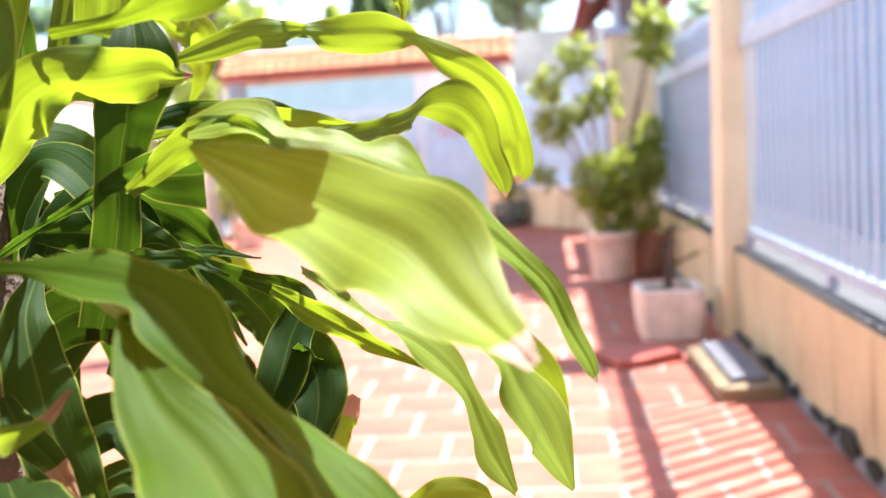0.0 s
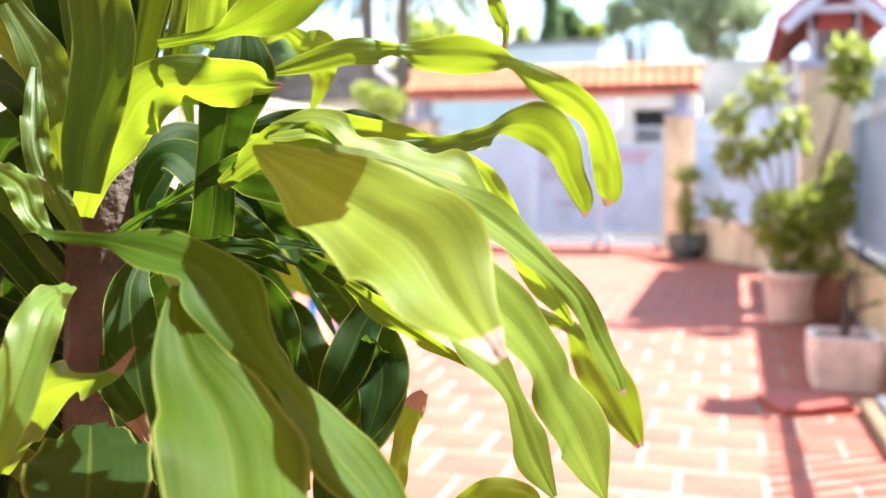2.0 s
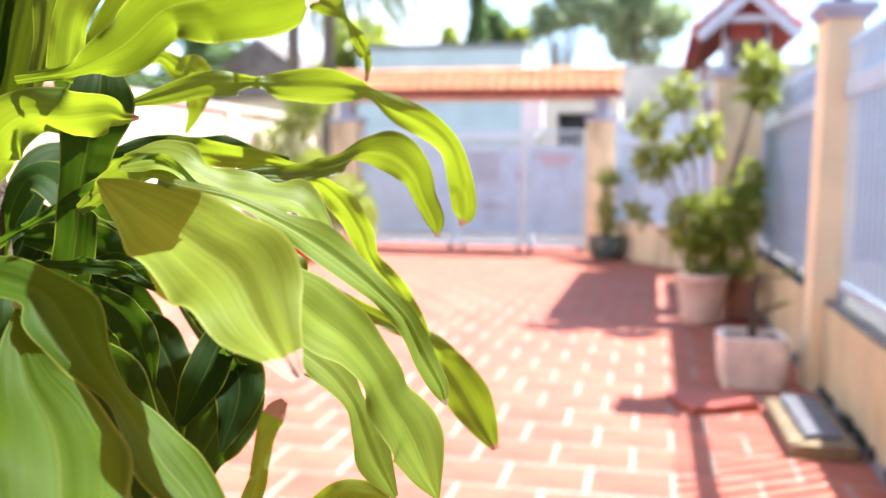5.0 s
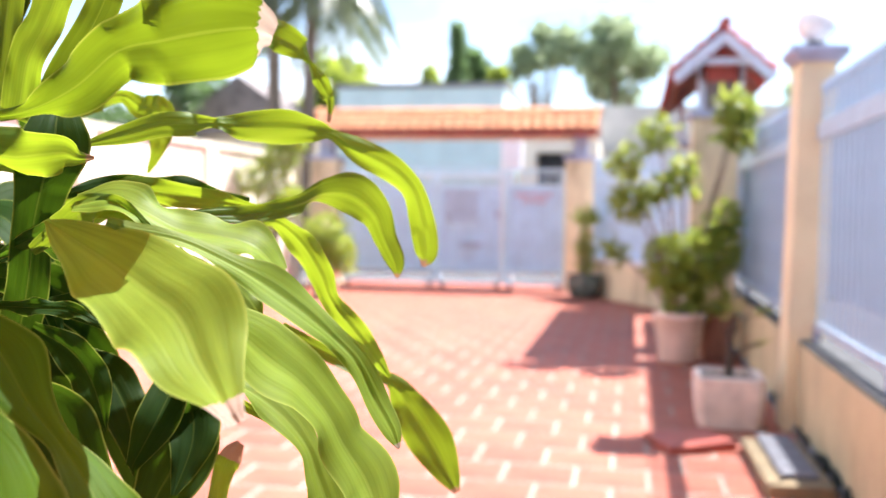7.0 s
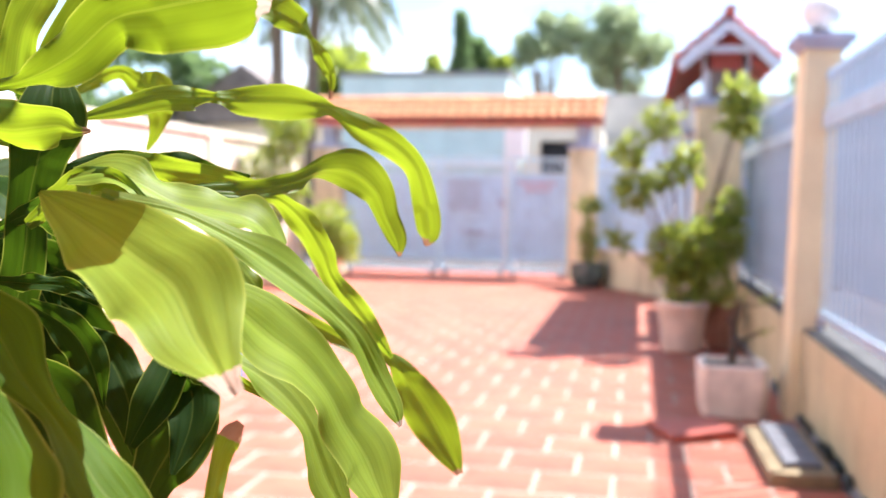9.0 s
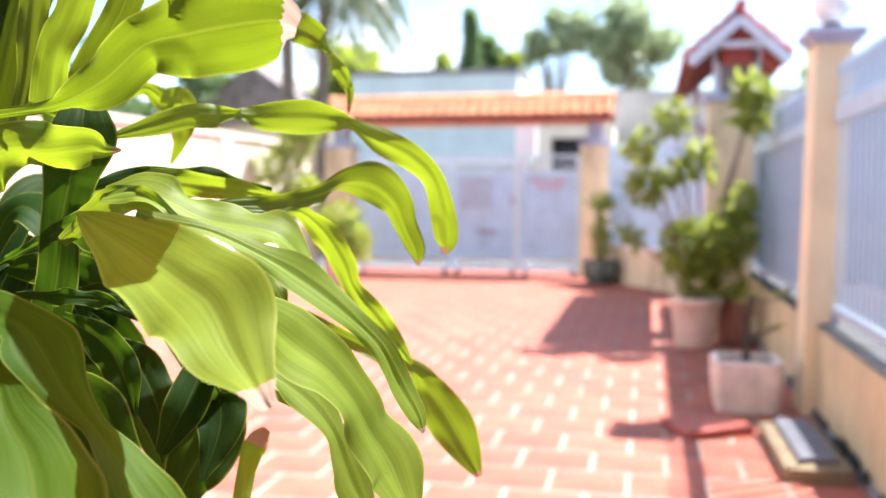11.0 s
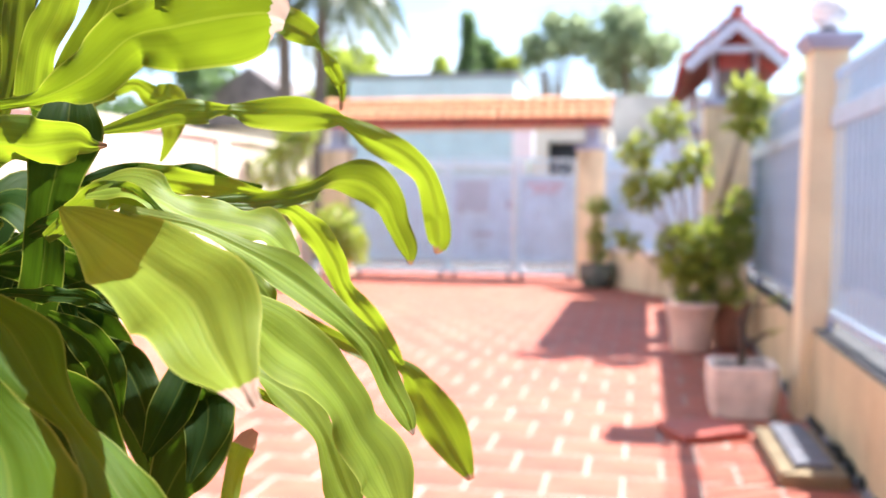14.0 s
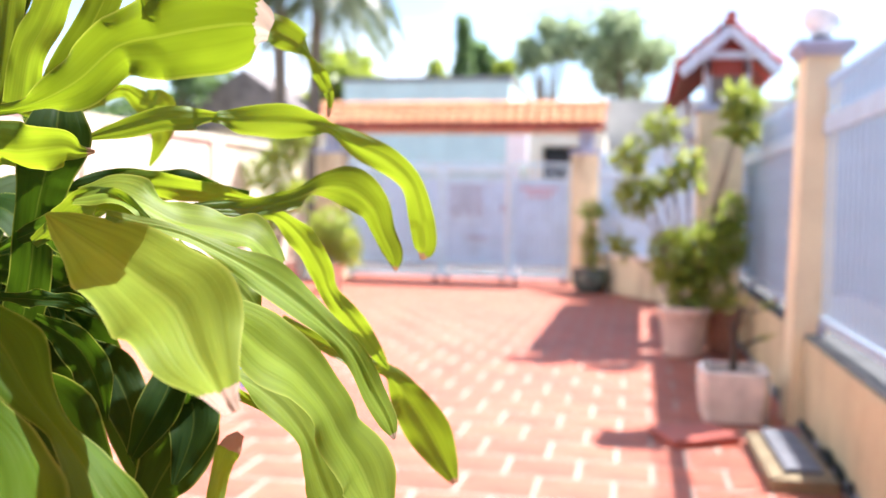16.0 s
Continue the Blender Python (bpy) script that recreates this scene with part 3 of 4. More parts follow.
part("counter", box(-1.6, -1.3, 0.2, 0.45, 0, 1.75, 0.02), RED_PLASTIC, shop, "red sign in the doorway")
back_wall = part("wall_back", box(-0.75, 6.5, 18.0, 18.25, -0.16, 3.50), material("pale_grey_render", (0.46, 0.44, 0.41), 0.9, 0.1, 1.5, 0.3, 40, stain=0.25))
tagged(back_wall, "grey rendered wall behind the street", "wall", kind="structure")
sign = thing("light_box_sign", -1.72, 11.6, -0.10, "white sunlit box on a slim post by the gate", "sign")
part("post", box(-0.04, 0.04, -0.04, 0.04, 0, 1.95), WHITE, sign)
part("box", box(-0.17, 0.17, -0.08, 0.08, 1.88, 2.40, 0.015), WHITE, sign)

far_house = thing("far_house", -11.6, 24.0, -0.16, "far house with a dark weathered gable roof", "house")
part("wall", box(-2.2, 2.2, 0, 5, 0, 3.6), CREAM_WALL, far_house)
rf = bmesh.new()
v = [rf.verts.new(p) for p in ((-2.6, -0.4, 3.5), (2.6, -0.4, 3.5), (2.6, 5.4, 3.5), (-2.6, 5.4, 3.5), (0, -0.4, 5.3), (0, 5.4, 5.3))]
for f in ((0, 1, 4), (2, 3, 5), (1, 2, 5, 4), (3, 0, 4, 5), (0, 3, 2, 1)):
    rf.faces.new([v[k] for k in f])
part("roof", rf, OLD_ROOF, far_house, "dark weathered sheet roof")


# ---- trees beyond ----
def tree(x, y, height, spread, crown_z, label, mat, seed, count=2600, size=0.45, blobs=9):
    rng = random.Random(seed)
    t = thing("tree", x, y, -0.17, label, "tree", "trees beyond the street")
    bm = bmesh.new()
    top = Vector((rng.uniform(-0.3, 0.3), 0, height * 0.72))
    tube(bm, [(0, 0, 0), (0.1, 0, crown_z * 0.6), top], [height * 0.018, height * 0.012, height * 0.005])
    cr = bmesh.new()
    for k in range(blobs):
        a = rng.uniform(0, 6.283)
        r = spread * rng.uniform(0.1, 0.85)
        c = Vector((r * math.cos(a), r * math.sin(a), rng.uniform(crown_z, height * 0.93)))
        tube(bm, [(0.1, 0, crown_z * 0.6), c * 0.7 + Vector((0, 0, crown_z * 0.2)), c], [height * 0.005, height * 0.004, height * 0.002], 6)
        for _ in range(3):
            s = spread * rng.uniform(0.16, 0.36)
            q = c + Vector((rng.uniform(-1, 1), rng.uniform(-1, 1), rng.uniform(-0.8, 0.8))) * spread * 0.25
            clump(cr, rng, q, (s, s, s * rng.uniform(0.6, 1.0)), count // (3 * blobs), size, shell=0.15)
    part("trunk", bm, BARK, t)
    part("crown", cr, mat, t)
    return t


tree(-3.5, 34.0, 8.9, 1.25, 6.3, "thin airy green tree beyond the street", LEAVES_TREE, 3, 1900, 0.34, 11)
tree(-0.6, 35.0, 9.1, 1.9, 5.6, "tall broad-crowned green tree beyond the street", LEAVES_TREE, 5, 4200, 0.36, 17)
tree(-6.1, 34.0, 7.9, 0.8, 6.4, "low dark green tree behind the teal building", LEAVES_DARK, 8, 1500, 0.34)
tree(-7.5, 33.0, 7.2, 0.6, 5.8, "yellowish green shrubby tree behind the teal building", LEAVES_BUSH, 18, 1000, 0.32)
tree(-9.6, 27.0, 6.4, 1.8, 3.8, "yellowish green trees behind the courtyard wall", LEAVES_BUSH, 9, 2200, 0.4)
tree(-13.5, 24.0, 6.0, 2.2, 2.8, "dark green trees behind the courtyard wall", LEAVES_DARK, 10, 2200, 0.4)
tree(-17.0, 24.0, 7.0, 2.6, 2.8, "dark green trees behind the courtyard wall", LEAVES_DARK, 12, 2200, 0.4)
tree(7.0, 34.0, 6.5, 2.5, 3.0, "green tree behind the fence", LEAVES_TREE, 13, 1800, 0.45)


def conifer(x, y, height):
    rng = random.Random(21)
    t = thing("conifer", x, y, -0.17, "slim dark green conifer beyond the street", "tree", "trees beyond the street")
    bm = bmesh.new()
    tube(bm, [(0, 0, 0), (0, 0, height)], [0.15, 0.02])
    part("trunk", bm, BARK, t)
    cr = bmesh.new()
    for k in range(12):
        f = k / 11
        clump(cr, rng, (0, 0, height * (0.35 + 0.62 * f)), (0.55 * (1 - f) ** 1.2 + 0.09,) * 2 + (0.45,), 190, 0.34)
    part("crown", cr, LEAVES_DARK, t)


conifer(-6.4, 32.0, 8.2)
tree(-5.0, 33.0, 7.1, 0.5, 5.8, "yellowish green shrubby tree behind the teal building", LEAVES_BUSH, 15, 900, 0.32)


def palm(x, y, height, lean, seed, label):
    rng = random.Random(seed)
    p = thing("palm_tree", x, y, -0.17, label, "palm tree", "palms behind the wall")
    bm = bmesh.new()
    pts = [(lean * (k / 8) ** 2, 0, height * k / 8) for k in range(9)]
    tube(bm, pts, [0.19 - 0.008 * k for k in range(9)], 10)
    part("trunk", bm, BARK, p)
    top = Vector(pts[-1])
    for k in range(17):
        a = 6.283 * k / 17 + rng.uniform(-0.15, 0.15)
        rise = rng.uniform(-0.1, 1.0)
        out = Vector((math.cos(a), math.sin(a), 0))
        fr = bmesh.new()
        L = rng.uniform(2.8, 3.6)
        path = []
        for i in range(12):
            s = i / 11
            path.append(top + out * (L * s * (0.95 - 0.25 * s)) + Vector((0, 0, L * (rise * s * 0.75 - (0.55 + 0.6 * rise) * s * s))))
        tube(fr, path, [0.03 * (1 - 0.07 * i) for i in range(12)], 4)
        for i in range(1, 12):
            d = (path[i] - path[i - 1]).normalized()
            side = d.cross(Vector((0, 0, 1))).normalized()
            for j in range(5):
                q = path[i - 1].lerp(path[i], j / 5)
                for s in (-1, 1):
                    ll = 0.62 * math.sin(math.pi * (0.15 + 0.8 * i / 12)) * rng.uniform(0.8, 1.15)
                    tip = q + side * s * ll * 0.75 + d * ll * 0.45 + Vector((0, 0, -ll * rng.uniform(0.35, 0.75)))
                    v = [fr.verts.new(q), fr.verts.new(q.lerp(tip, 0.5) + d * 0.045), fr.verts.new(tip), fr.verts.new(q.lerp(tip, 0.5) - d * 0.045)]
                    fr.faces.new(v)
        part("frond", fr, LEAVES_PALM, p)


palm(-7.6, 18.5, 6.7, 0.15, 2, "coconut palm with drooping fronds behind the wall")
palm(-8.2, 18.0, 9.0, -0.2, 4, "tall coconut palm behind the wall")


# ---- pots and plants in the yard ----
def round_pot(name, x, y, r, h, mat, label, group="yard pots", soil=True):
    p = thing(name, x, y, 0, label, "pot", group)
    part("body", lathe([(r * 0.70, 0), (r * 0.74, 0.02), (r * 0.80, h * 0.35), (r * 0.92, h * 0.78), (r * 0.95, h * 0.82), (r * 1.0, h * 0.84), (r * 1.0, h * 0.98), (r * 0.98, h), (r * 0.90, h), (r * 0.88, h * 0.9)], 40), mat, p, smooth=True)
    if soil:
        part("soil", lathe([(r * 0.885, h * 0.86), (r * 0.88, h * 0.905), (r * 0.3, h * 0.92)], 28), SOIL, p)
    return p


round_pot("plant_pot", 0.57, 3.52, 0.195, 0.37, CLAY_POT, "pinkish clay pot with a banded rim")
round_pot("plant_pot", 0.86, 3.75, 0.16, 0.36, RED_POT, "brown clay pot beside the wall")


def bush():
    rng = random.Random(31)
    b = thing("yard_shrub", 0.57, 3.52, 0.33, "tall bushy yellow-green shrub in a clay pot", "shrub")
    stems = bmesh.new()
    low = bmesh.new()
    for x, y, z, rx, rz, n in ((-0.10, -0.02, 0.40, 0.17, 0.24, 520), (0.10, 0.02, 0.44, 0.20, 0.27, 640), (0.26, 0.10, 0.52, 0.19, 0.25, 560), (0.0, 0.0, 0.18, 0.15, 0.2, 300), (0.22, 0.1, 0.18, 0.15, 0.2, 300), (0.33, 0.15, 0.75, 0.14, 0.14, 220)):
        clump(low, rng, (x, y, z), (rx, rx, rz), n, 0.075, 0.15, 0.45)
        tube(stems, [(x * 0.2, y * 0.2, 0), (x * 0.6, y, z * 0.5), (x, y, z)], [0.012, 0.009, 0.005], 6)
    part("lower_foliage", low, LEAVES_BUSH, b)
    hi = bmesh.new()
    for x, y, z, rx, rz, n in ((-0.19, 0, 1.38, 0.13, 0.15, 200), (-0.43, 0, 1.15, 0.14, 0.15, 200), (-0.38, 0, 0.86, 0.16, 0.15, 260), (0.0, 0, 1.06, 0.11, 0.17, 200), (-0.19, 0, 0.95, 0.10, 0.10, 110), (0.37, -0.1, 1.56, 0.14, 0.13, 300), (0.36, -0.1, 1.38, 0.14, 0.13, 250), (-0.47, 0.05, 0.48, 0.08, 0.09, 90)):
        clump(hi, rng, (x, y, z), (rx, rx, rz), int(n * 0.7), 0.092, 0.35, 0.45, 0.2)
        tube(stems, [(x * 0.1, 0, 0), (x * 0.5 + 0.02, y * 0.5, z * 0.55), (x, y, z)], [0.012, 0.010, 0.005], 6)
    part("stem", stems, BARK, b)
    part("upper_foliage", hi, LEAVES_YELLOW, b, "yellow-green tufts on thin stems")


bush()


def square_pot():
    p = thing("stone_planter", 0.725, 1.36, 0, "square pinkish stone planter with chamfered corners", "pot", "yard pots")
    a, c, h = 0.175, 0.035, 0.27

    def ring(bm, half, z):
        k = c * half / a
        return [bm.verts.new((x, y, z)) for x, y in ((-half + k, -half), (half - k, -half), (half, -half + k), (half, half - k), (half - k, half), (-half + k, half), (-half, half - k), (-half, -half + k))]

    bm = bmesh.new()
    rings = [ring(bm, *q) for q in ((a * 0.86, 0.0), (a * 0.9, 0.015), (a * 0.97, 0.12), (a, h - 0.01), (a - 0.006, h), (a - 0.03, h), (a - 0.036, h - 0.01), (a - 0.036, h - 0.06))]
    for r0, r1 in zip(rings, rings[1:]):
        for k in range(8):
            bm.faces.new((r0[k], r0[(k + 1) % 8], r1[(k + 1) % 8], r1[k]))
    bm.faces.new(rings[0][::-1])
    bm.faces.new(rings[-1])
    part("body", bm, STONE_POT, p)
    part("soil", box(-a + 0.037, a - 0.037, -a + 0.037, a - 0.037, h - 0.07, h - 0.035, 0.01), SOIL, p)
    t = thing("bonsai_shrub", 0.725, 1.38, 0.225, "small nearly bare bonsai with crooked branches", "shrub")
    bm = bmesh.new()
    tube(bm, [(0, 0, 0), (0.005, 0, 0.12), (0.0, 0, 0.24), (0.02, 0, 0.33), (0.035, 0, 0.37)], [0.026, 0.021, 0.017, 0.013, 0.009])
    tube(bm, [(0.003, 0, 0.13), (0.07, 0, 0.17), (0.14, 0.0, 0.20), (0.17, 0, 0.21)], [0.012, 0.010, 0.008, 0.005], 6)
    tube(bm, [(0.02, 0, 0.33), (0.06, 0, 0.34), (0.13, 0, 0.345), (0.18, 0, 0.36)], [0.006, 0.005, 0.004, 0.002], 6)
    tube(bm, [(0.0, 0, 0.22), (-0.03, 0, 0.27), (-0.02, 0, 0.33)], [0.006, 0.005, 0.003], 6)
    tube(bm, [(0.0, 0, 0.26), (0.04, 0, 0.26), (0.045, 0, 0.29), (0.03, 0, 0.32)], [0.006, 0.006, 0.005, 0.003], 6)
    part("trunk", bm, CANE, t)
    rng = random.Random(4)
    for q in ((-0.02, 0, 0.35), (0.17, 0, 0.22), (0.18, 0, 0.37), (0.03, 0, 0.38)):
        part("leaf_tuft", clump(bmesh.new(), rng, q, (0.03, 0.03, 0.03), 9, 0.035, 0.1, 0.6), LEAVES_YELLOW, t)


square_pot()
loose = part("loose_tile", box(-0.17, 0.17, -0.14, 0.14, 0, 0.04, 0.005), material("wet_red_tile", (0.34, 0.075, 0.05), 0.5, 0.12, 6, 0.2, 90))
loose.matrix_world = pose(0.50, 0.81, 0.004, 2.0, -1.5, 24)
tagged(loose, "loose dark red tile lying before the planter", "tile")
kerb = part("stone_block", box(-0.13, 0.13, -0.40, 0.40, 0, 0.058, 0.014), SLAB_STONE)
kerb.matrix_world = pose(0.870, 0.405, 0.0, 0, 0, 1)
tagged(kerb, "weathered cream stone block along the wall", "block")
slab = part("concrete_slab", box(-0.072, 0.072, -0.36, 0.36, 0, 0.02, 0.004), material("dark_concrete", (0.15, 0.15, 0.165), 0.9, 0.15, 8, 0.5, 80))
slab.matrix_world = pose(0.880, 0.450, 0.0585, 0, 0, 1)
tagged(slab, "grey concrete slab lying on the stone block", "slab")

stool = thing("plastic_stool", -2.2, 1.35, 0, "bright blue plastic stool on the tiled floor", "stool", rz=20)
part("seat", lathe([(0.14, 0.40), (0.15, 0.41), (0.15, 0.43), (0.14, 0.44)], 24), BLUE_PLASTIC, stool)
for k in range(4):
    bm = bmesh.new()
    a = k * math.pi / 2
    tube(bm, [(0.17 * math.cos(a), 0.17 * math.sin(a), 0), (0.12 * math.cos(a), 0.12 * math.sin(a), 0.405)], [0.018, 0.022], 8)
    part("leg", bm, BLUE_PLASTIC, stool)
pail = thing("plastic_pail", -3.95, 7.2, 0, "small red plastic pail by the clay pots", "pail")
part("body", lathe([(0.09, 0), (0.12, 0.24), (0.13, 0.25), (0.115, 0.25), (0.09, 0.03)], 24), RED_PLASTIC, pail, smooth=True)
gp = thing("glazed_pot", -0.385, 8.75, 0, "round dark green glazed pot", "pot", "yard pots")
part("body", lathe([(0.15, 0), (0.17, 0.02), (0.225, 0.12), (0.235, 0.20), (0.215, 0.26), (0.238, 0.29), (0.238, 0.31), (0.20, 0.31), (0.19, 0.27)], 32), GLAZED, gp, smooth=True)
part("soil", lathe([(0.195, 0.26), (0.19, 0.275), (0.05, 0.29)], 20), SOIL, gp)
cact = thing("yard_shrub", -0.385, 8.75, 0.28, "spindly dark green plant with a yellow-green crown", "shrub")
rng = random.Random(77)
cb, lv = bmesh.new(), bmesh.new()
for dx, dy, h in ((-0.10, 0.02, 0.48), (-0.02, -0.03, 0.66), (0.05, 0.03, 0.58), (0.10, -0.02, 0.40), (0.0, 0.06, 0.70)):
    tube(cb, [(dx * 0.3, dy * 0.3, 0), (dx * 0.7, dy, h * 0.5), (dx, dy, h)], [0.014, 0.011, 0.006], 6)
    for f in (0.25, 0.45, 0.65, 0.85):
        clump(lv, rng, (dx * (0.4 + 0.6 * f), dy, h * f), (0.06, 0.06, 0.06), 18, 0.085, 0.25, 0.35, 0.1)
part("stem", cb, BARK, cact)
part("lower_leaves", lv, LEAVES_BUSH, cact)
part("tuft", clump(bmesh.new(), rng, (0.01, 0.02, 0.78), (0.17, 0.15, 0.11), 110, 0.12, 0.3, 0.35, 0.1), LEAVES_YELLOW, cact, "yellow-green crown of narrow leaves")

# shrubs by the left wall
round_pot("plant_pot", -3.55, 7.6, 0.20, 0.36, CLAY_POT, "clay pot by the pale wall")
ls = thing("yard_shrub", -3.55, 7.6, 0.33, "rounded green shrub in a clay pot", "shrub")
st, cb = bmesh.new(), bmesh.new()
for x, y, z, r, n in ((-0.12, 0, 0.32, 0.26, 420), (0.16, 0, 0.30, 0.24, 380), (0.02, 0, 0.52, 0.26, 420), (0.25, 0, 0.16, 0.2, 200)):
    clump(cb, rng, (x, y, z), (r, r, r * 0.9), n, 0.09, 0.15, 0.45)
    tube(st, [(0, 0, 0), (x * 0.5, 0, z * 0.5), (x, 0, z)], [0.015, 0.01, 0.006], 6)
part("stem", st, BARK, ls)
part("foliage", cb, LEAVES_BUSH, ls)
round_pot("plant_pot", -4.15, 7.4, 0.24, 0.40, CLAY_POT, "large clay pot by the pale wall")
ls = thing("yard_shrub", -4.15, 7.4, 0.36, "tall loose olive-green shrub by the wall", "shrub")
st, cb = bmesh.new(), bmesh.new()
for x, z, r, n in ((-0.1, 0.6, 0.28, 240), (0.16, 0.85, 0.28, 260), (-0.2, 1.1, 0.26, 220), (0.1, 1.35, 0.28, 260), (0.25, 1.6, 0.2, 160), (-0.05, 1.72, 0.18, 120)):
    clump(cb, rng, (x, 0, z), (r, r, r), n * 2, 0.09, 0.15, 0.4, 0.2)
    tube(st, [(0, 0, 0), (x * 0.5, 0, z * 0.5), (x, 0, z)], [0.02, 0.014, 0.007], 6)
part("stem", st, BARK, ls)
part("foliage", cb, LEAVES_BUSH, ls)

# ---- the near strap-leaved plant ----
STEM_X, STEM_Y = -0.132, -3.445
pp = round_pot("plant_pot", STEM_X, STEM_Y, 0.20, 0.36, CLAY_POT, "clay pot carrying the broad-leaved plant")
plant = thing("broad_leaved_plant", STEM_X, STEM_Y, 0.30, "bushy plant with long broad glossy green leaves", "plant")
bm = bmesh.new()
tube(bm, [(0, 0, 0), (0.01, 0.0, 0.25), (-0.005, 0, 0.45), (0.0, 0, 0.70), (0, 0, 0.97)], [0.030, 0.028, 0.027, 0.020, 0.008], 14)
part("cane", bm, CANE, plant, "thick brown ringed cane")
LEAF_COUNT = [0]
LEAF_FACE = Vector((0.35, -0.80, 0.48)).normalized()


def leaf(rows, wave=0.0022, dead=1.01, fold=0.13, tone=0):
    """A strap leaf along the smooth curve through rows of x, y, z, width and tilt in degrees."""
    pts = [np.array(r) for r in rows]
    rng = random.Random(len(pts) * 100 + LEAF_COUNT[0])
    LEAF_COUNT[0] += 1
    ext = [pts[0] * 2 - pts[1]] + pts + [pts[-1] * 2 - pts[-2]]
    fine = []
    for i in range(1, len(ext) - 2):
        a, b, c, d = ext[i - 1:i + 3]
        for k in range(8):
            t = k / 8
            fine.append(0.5 * ((2 * b) + (c - a) * t + (2 * a - 5 * b + 4 * c - d) * t * t + (3 * b - a - 3 * c + d) * t ** 3))
    fine.append(pts[-1])
    places = [Vector(q[:3]) for q in fine]
    length = [0.0]
    for a, b in zip(places, places[1:]):
        length.append(length[-1] + (b - a).length)
    total = length[-1]
    bm = bmesh.new()
    uv = bm.loops.layers.uv.new("leaf")
    lines, across = [], 12
    ph1, ph2, fr = rng.uniform(0, 6), rng.uniform(0, 6), rng.uniform(2.2, 3.6)
    for i, p in enumerate(places):
        s = length[i] / total
        d = (places[min(i + 1, len(places) - 1)] - places[max(i - 1, 0)]).normalized()
        n0 = (LEAF_FACE - d * LEAF_FACE.dot(d)).normalized()
        s0 = d.cross(n0)
        tilt = radians(float(fine[i][4]))
        side = s0 * math.cos(tilt) + n0 * math.sin(tilt)
        n = side.cross(d)
        if n.z < -0.2:
            n = -n
        w = max(0.0006, 0.5 * float(fine[i][3]))
        calm = min(1, 4 * (1 - s)) * min(1, 4 * s)
        line = []
        for k in range(across + 1):
            u = 2 * k / across - 1
            ruffle = wave * abs(u) ** 2.5 * (math.sin(fr * 6.283 * s + (ph1 if u > 0 else ph2)) + 0.35 * math.sin(fr * 11.0 * s + ph2 * u)) * calm
            ripple = 0.0002 * math.sin(u * 14 + ph1)
            lift = fold * abs(u) * w - 0.25 * fold * u * u * w + ruffle + ripple - 0.0006 * math.exp(-(u * 9) ** 2)
            rim = 1 + 0.03 * math.sin(fr * 7 * s + ph2 * (1 if u > 0 else -1)) * abs(u)
            line.append(bm.verts.new(p + side * u * w * rim + n * lift))
        lines.append((line, s))
    dry = 1.0 / dead
    for (r0, s0), (r1, s1) in zip(lines, lines[1:]):
        for k in range(across):
            face = bm.faces.new((r0[k], r0[k + 1], r1[k + 1], r1[k]))
            for lp, (u, v) in zip(face.loops, ((k, s0), (k + 1, s0), (k + 1, s1), (k, s1))):
                lp[uv].uv = (u / across, v * dry)
    bm.transform(Matrix.Translation((-STEM_X, -STEM_Y, -0.30)))
    return part("leaf", bm, STRAP[tone], plant, smooth=True)


leaf([(0.011, -3.561, 1.090, 0.0014, -9), (0.025, -3.566, 1.084, 0.0171, 4), (0.040, -3.568, 1.076, 0.0325, 5), (0.058, -3.577, 1.068, 0.0372, 1), (0.074, -3.586, 1.061, 0.0413, -4), (0.087, -3.598, 1.049, 0.0314, -0), (0.096, -3.606, 1.042, 0.0191, 4), (0.103, -3.613, 1.038, 0.0103, 12), (0.107, -3.614, 1.034, 0.0060, 21)], tone=1, dead=0.93, wave=0.0016)
# leaves with tone=2 carry the inner shade in their colour
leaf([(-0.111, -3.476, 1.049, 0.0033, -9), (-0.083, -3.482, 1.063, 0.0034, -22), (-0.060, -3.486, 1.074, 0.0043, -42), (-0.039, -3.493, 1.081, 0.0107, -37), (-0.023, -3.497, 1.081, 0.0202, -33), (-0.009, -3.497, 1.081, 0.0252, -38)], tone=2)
leaf([(-0.027, -3.475, 1.123, 0.0027, -58), (-0.013, -3.461, 1.129, 0.0113, -55), (-0.002, -3.450, 1.134, 0.0123, -50), (0.008, -3.440, 1.135, 0.0107, -50), (0.015, -3.425, 1.137, 0.0055, -48), (0.025, -3.410, 1.136, 0.0174, -61), (0.038, -3.394, 1.137, 0.0233, -63), (0.049, -3.380, 1.137, 0.0135, -57), (0.055, -3.367, 1.136, 0.0058, -53), (0.067, -3.352, 1.127, 0.0132, -58), (0.081, -3.343, 1.119, 0.0167, -53), (0.092, -3.334, 1.107, 0.0150, -44), (0.097, -3.328, 1.088, 0.0155, -34), (0.099, -3.325, 1.071, 0.0131, -27), (0.097, -3.324, 1.063, 0.0022, -18)], wave=0.003, dead=0.985)
leaf([(0.022, -3.487, 1.090, 0.0047, -43), (0.027, -3.473, 1.092, 0.0054, -42), (0.041, -3.445, 1.093, 0.0092, -40), (0.055, -3.423, 1.098, 0.0110, -63), (0.063, -3.405, 1.104, 0.0185, -83), (0.074, -3.391, 1.103, 0.0228, -60), (0.082, -3.378, 1.094, 0.0180, -44), (0.086, -3.372, 1.081, 0.0133, -36), (0.091, -3.368, 1.068, 0.0105, -34), (0.092, -3.366, 1.059, 0.0016, -36)], wave=0.002, dead=0.985)
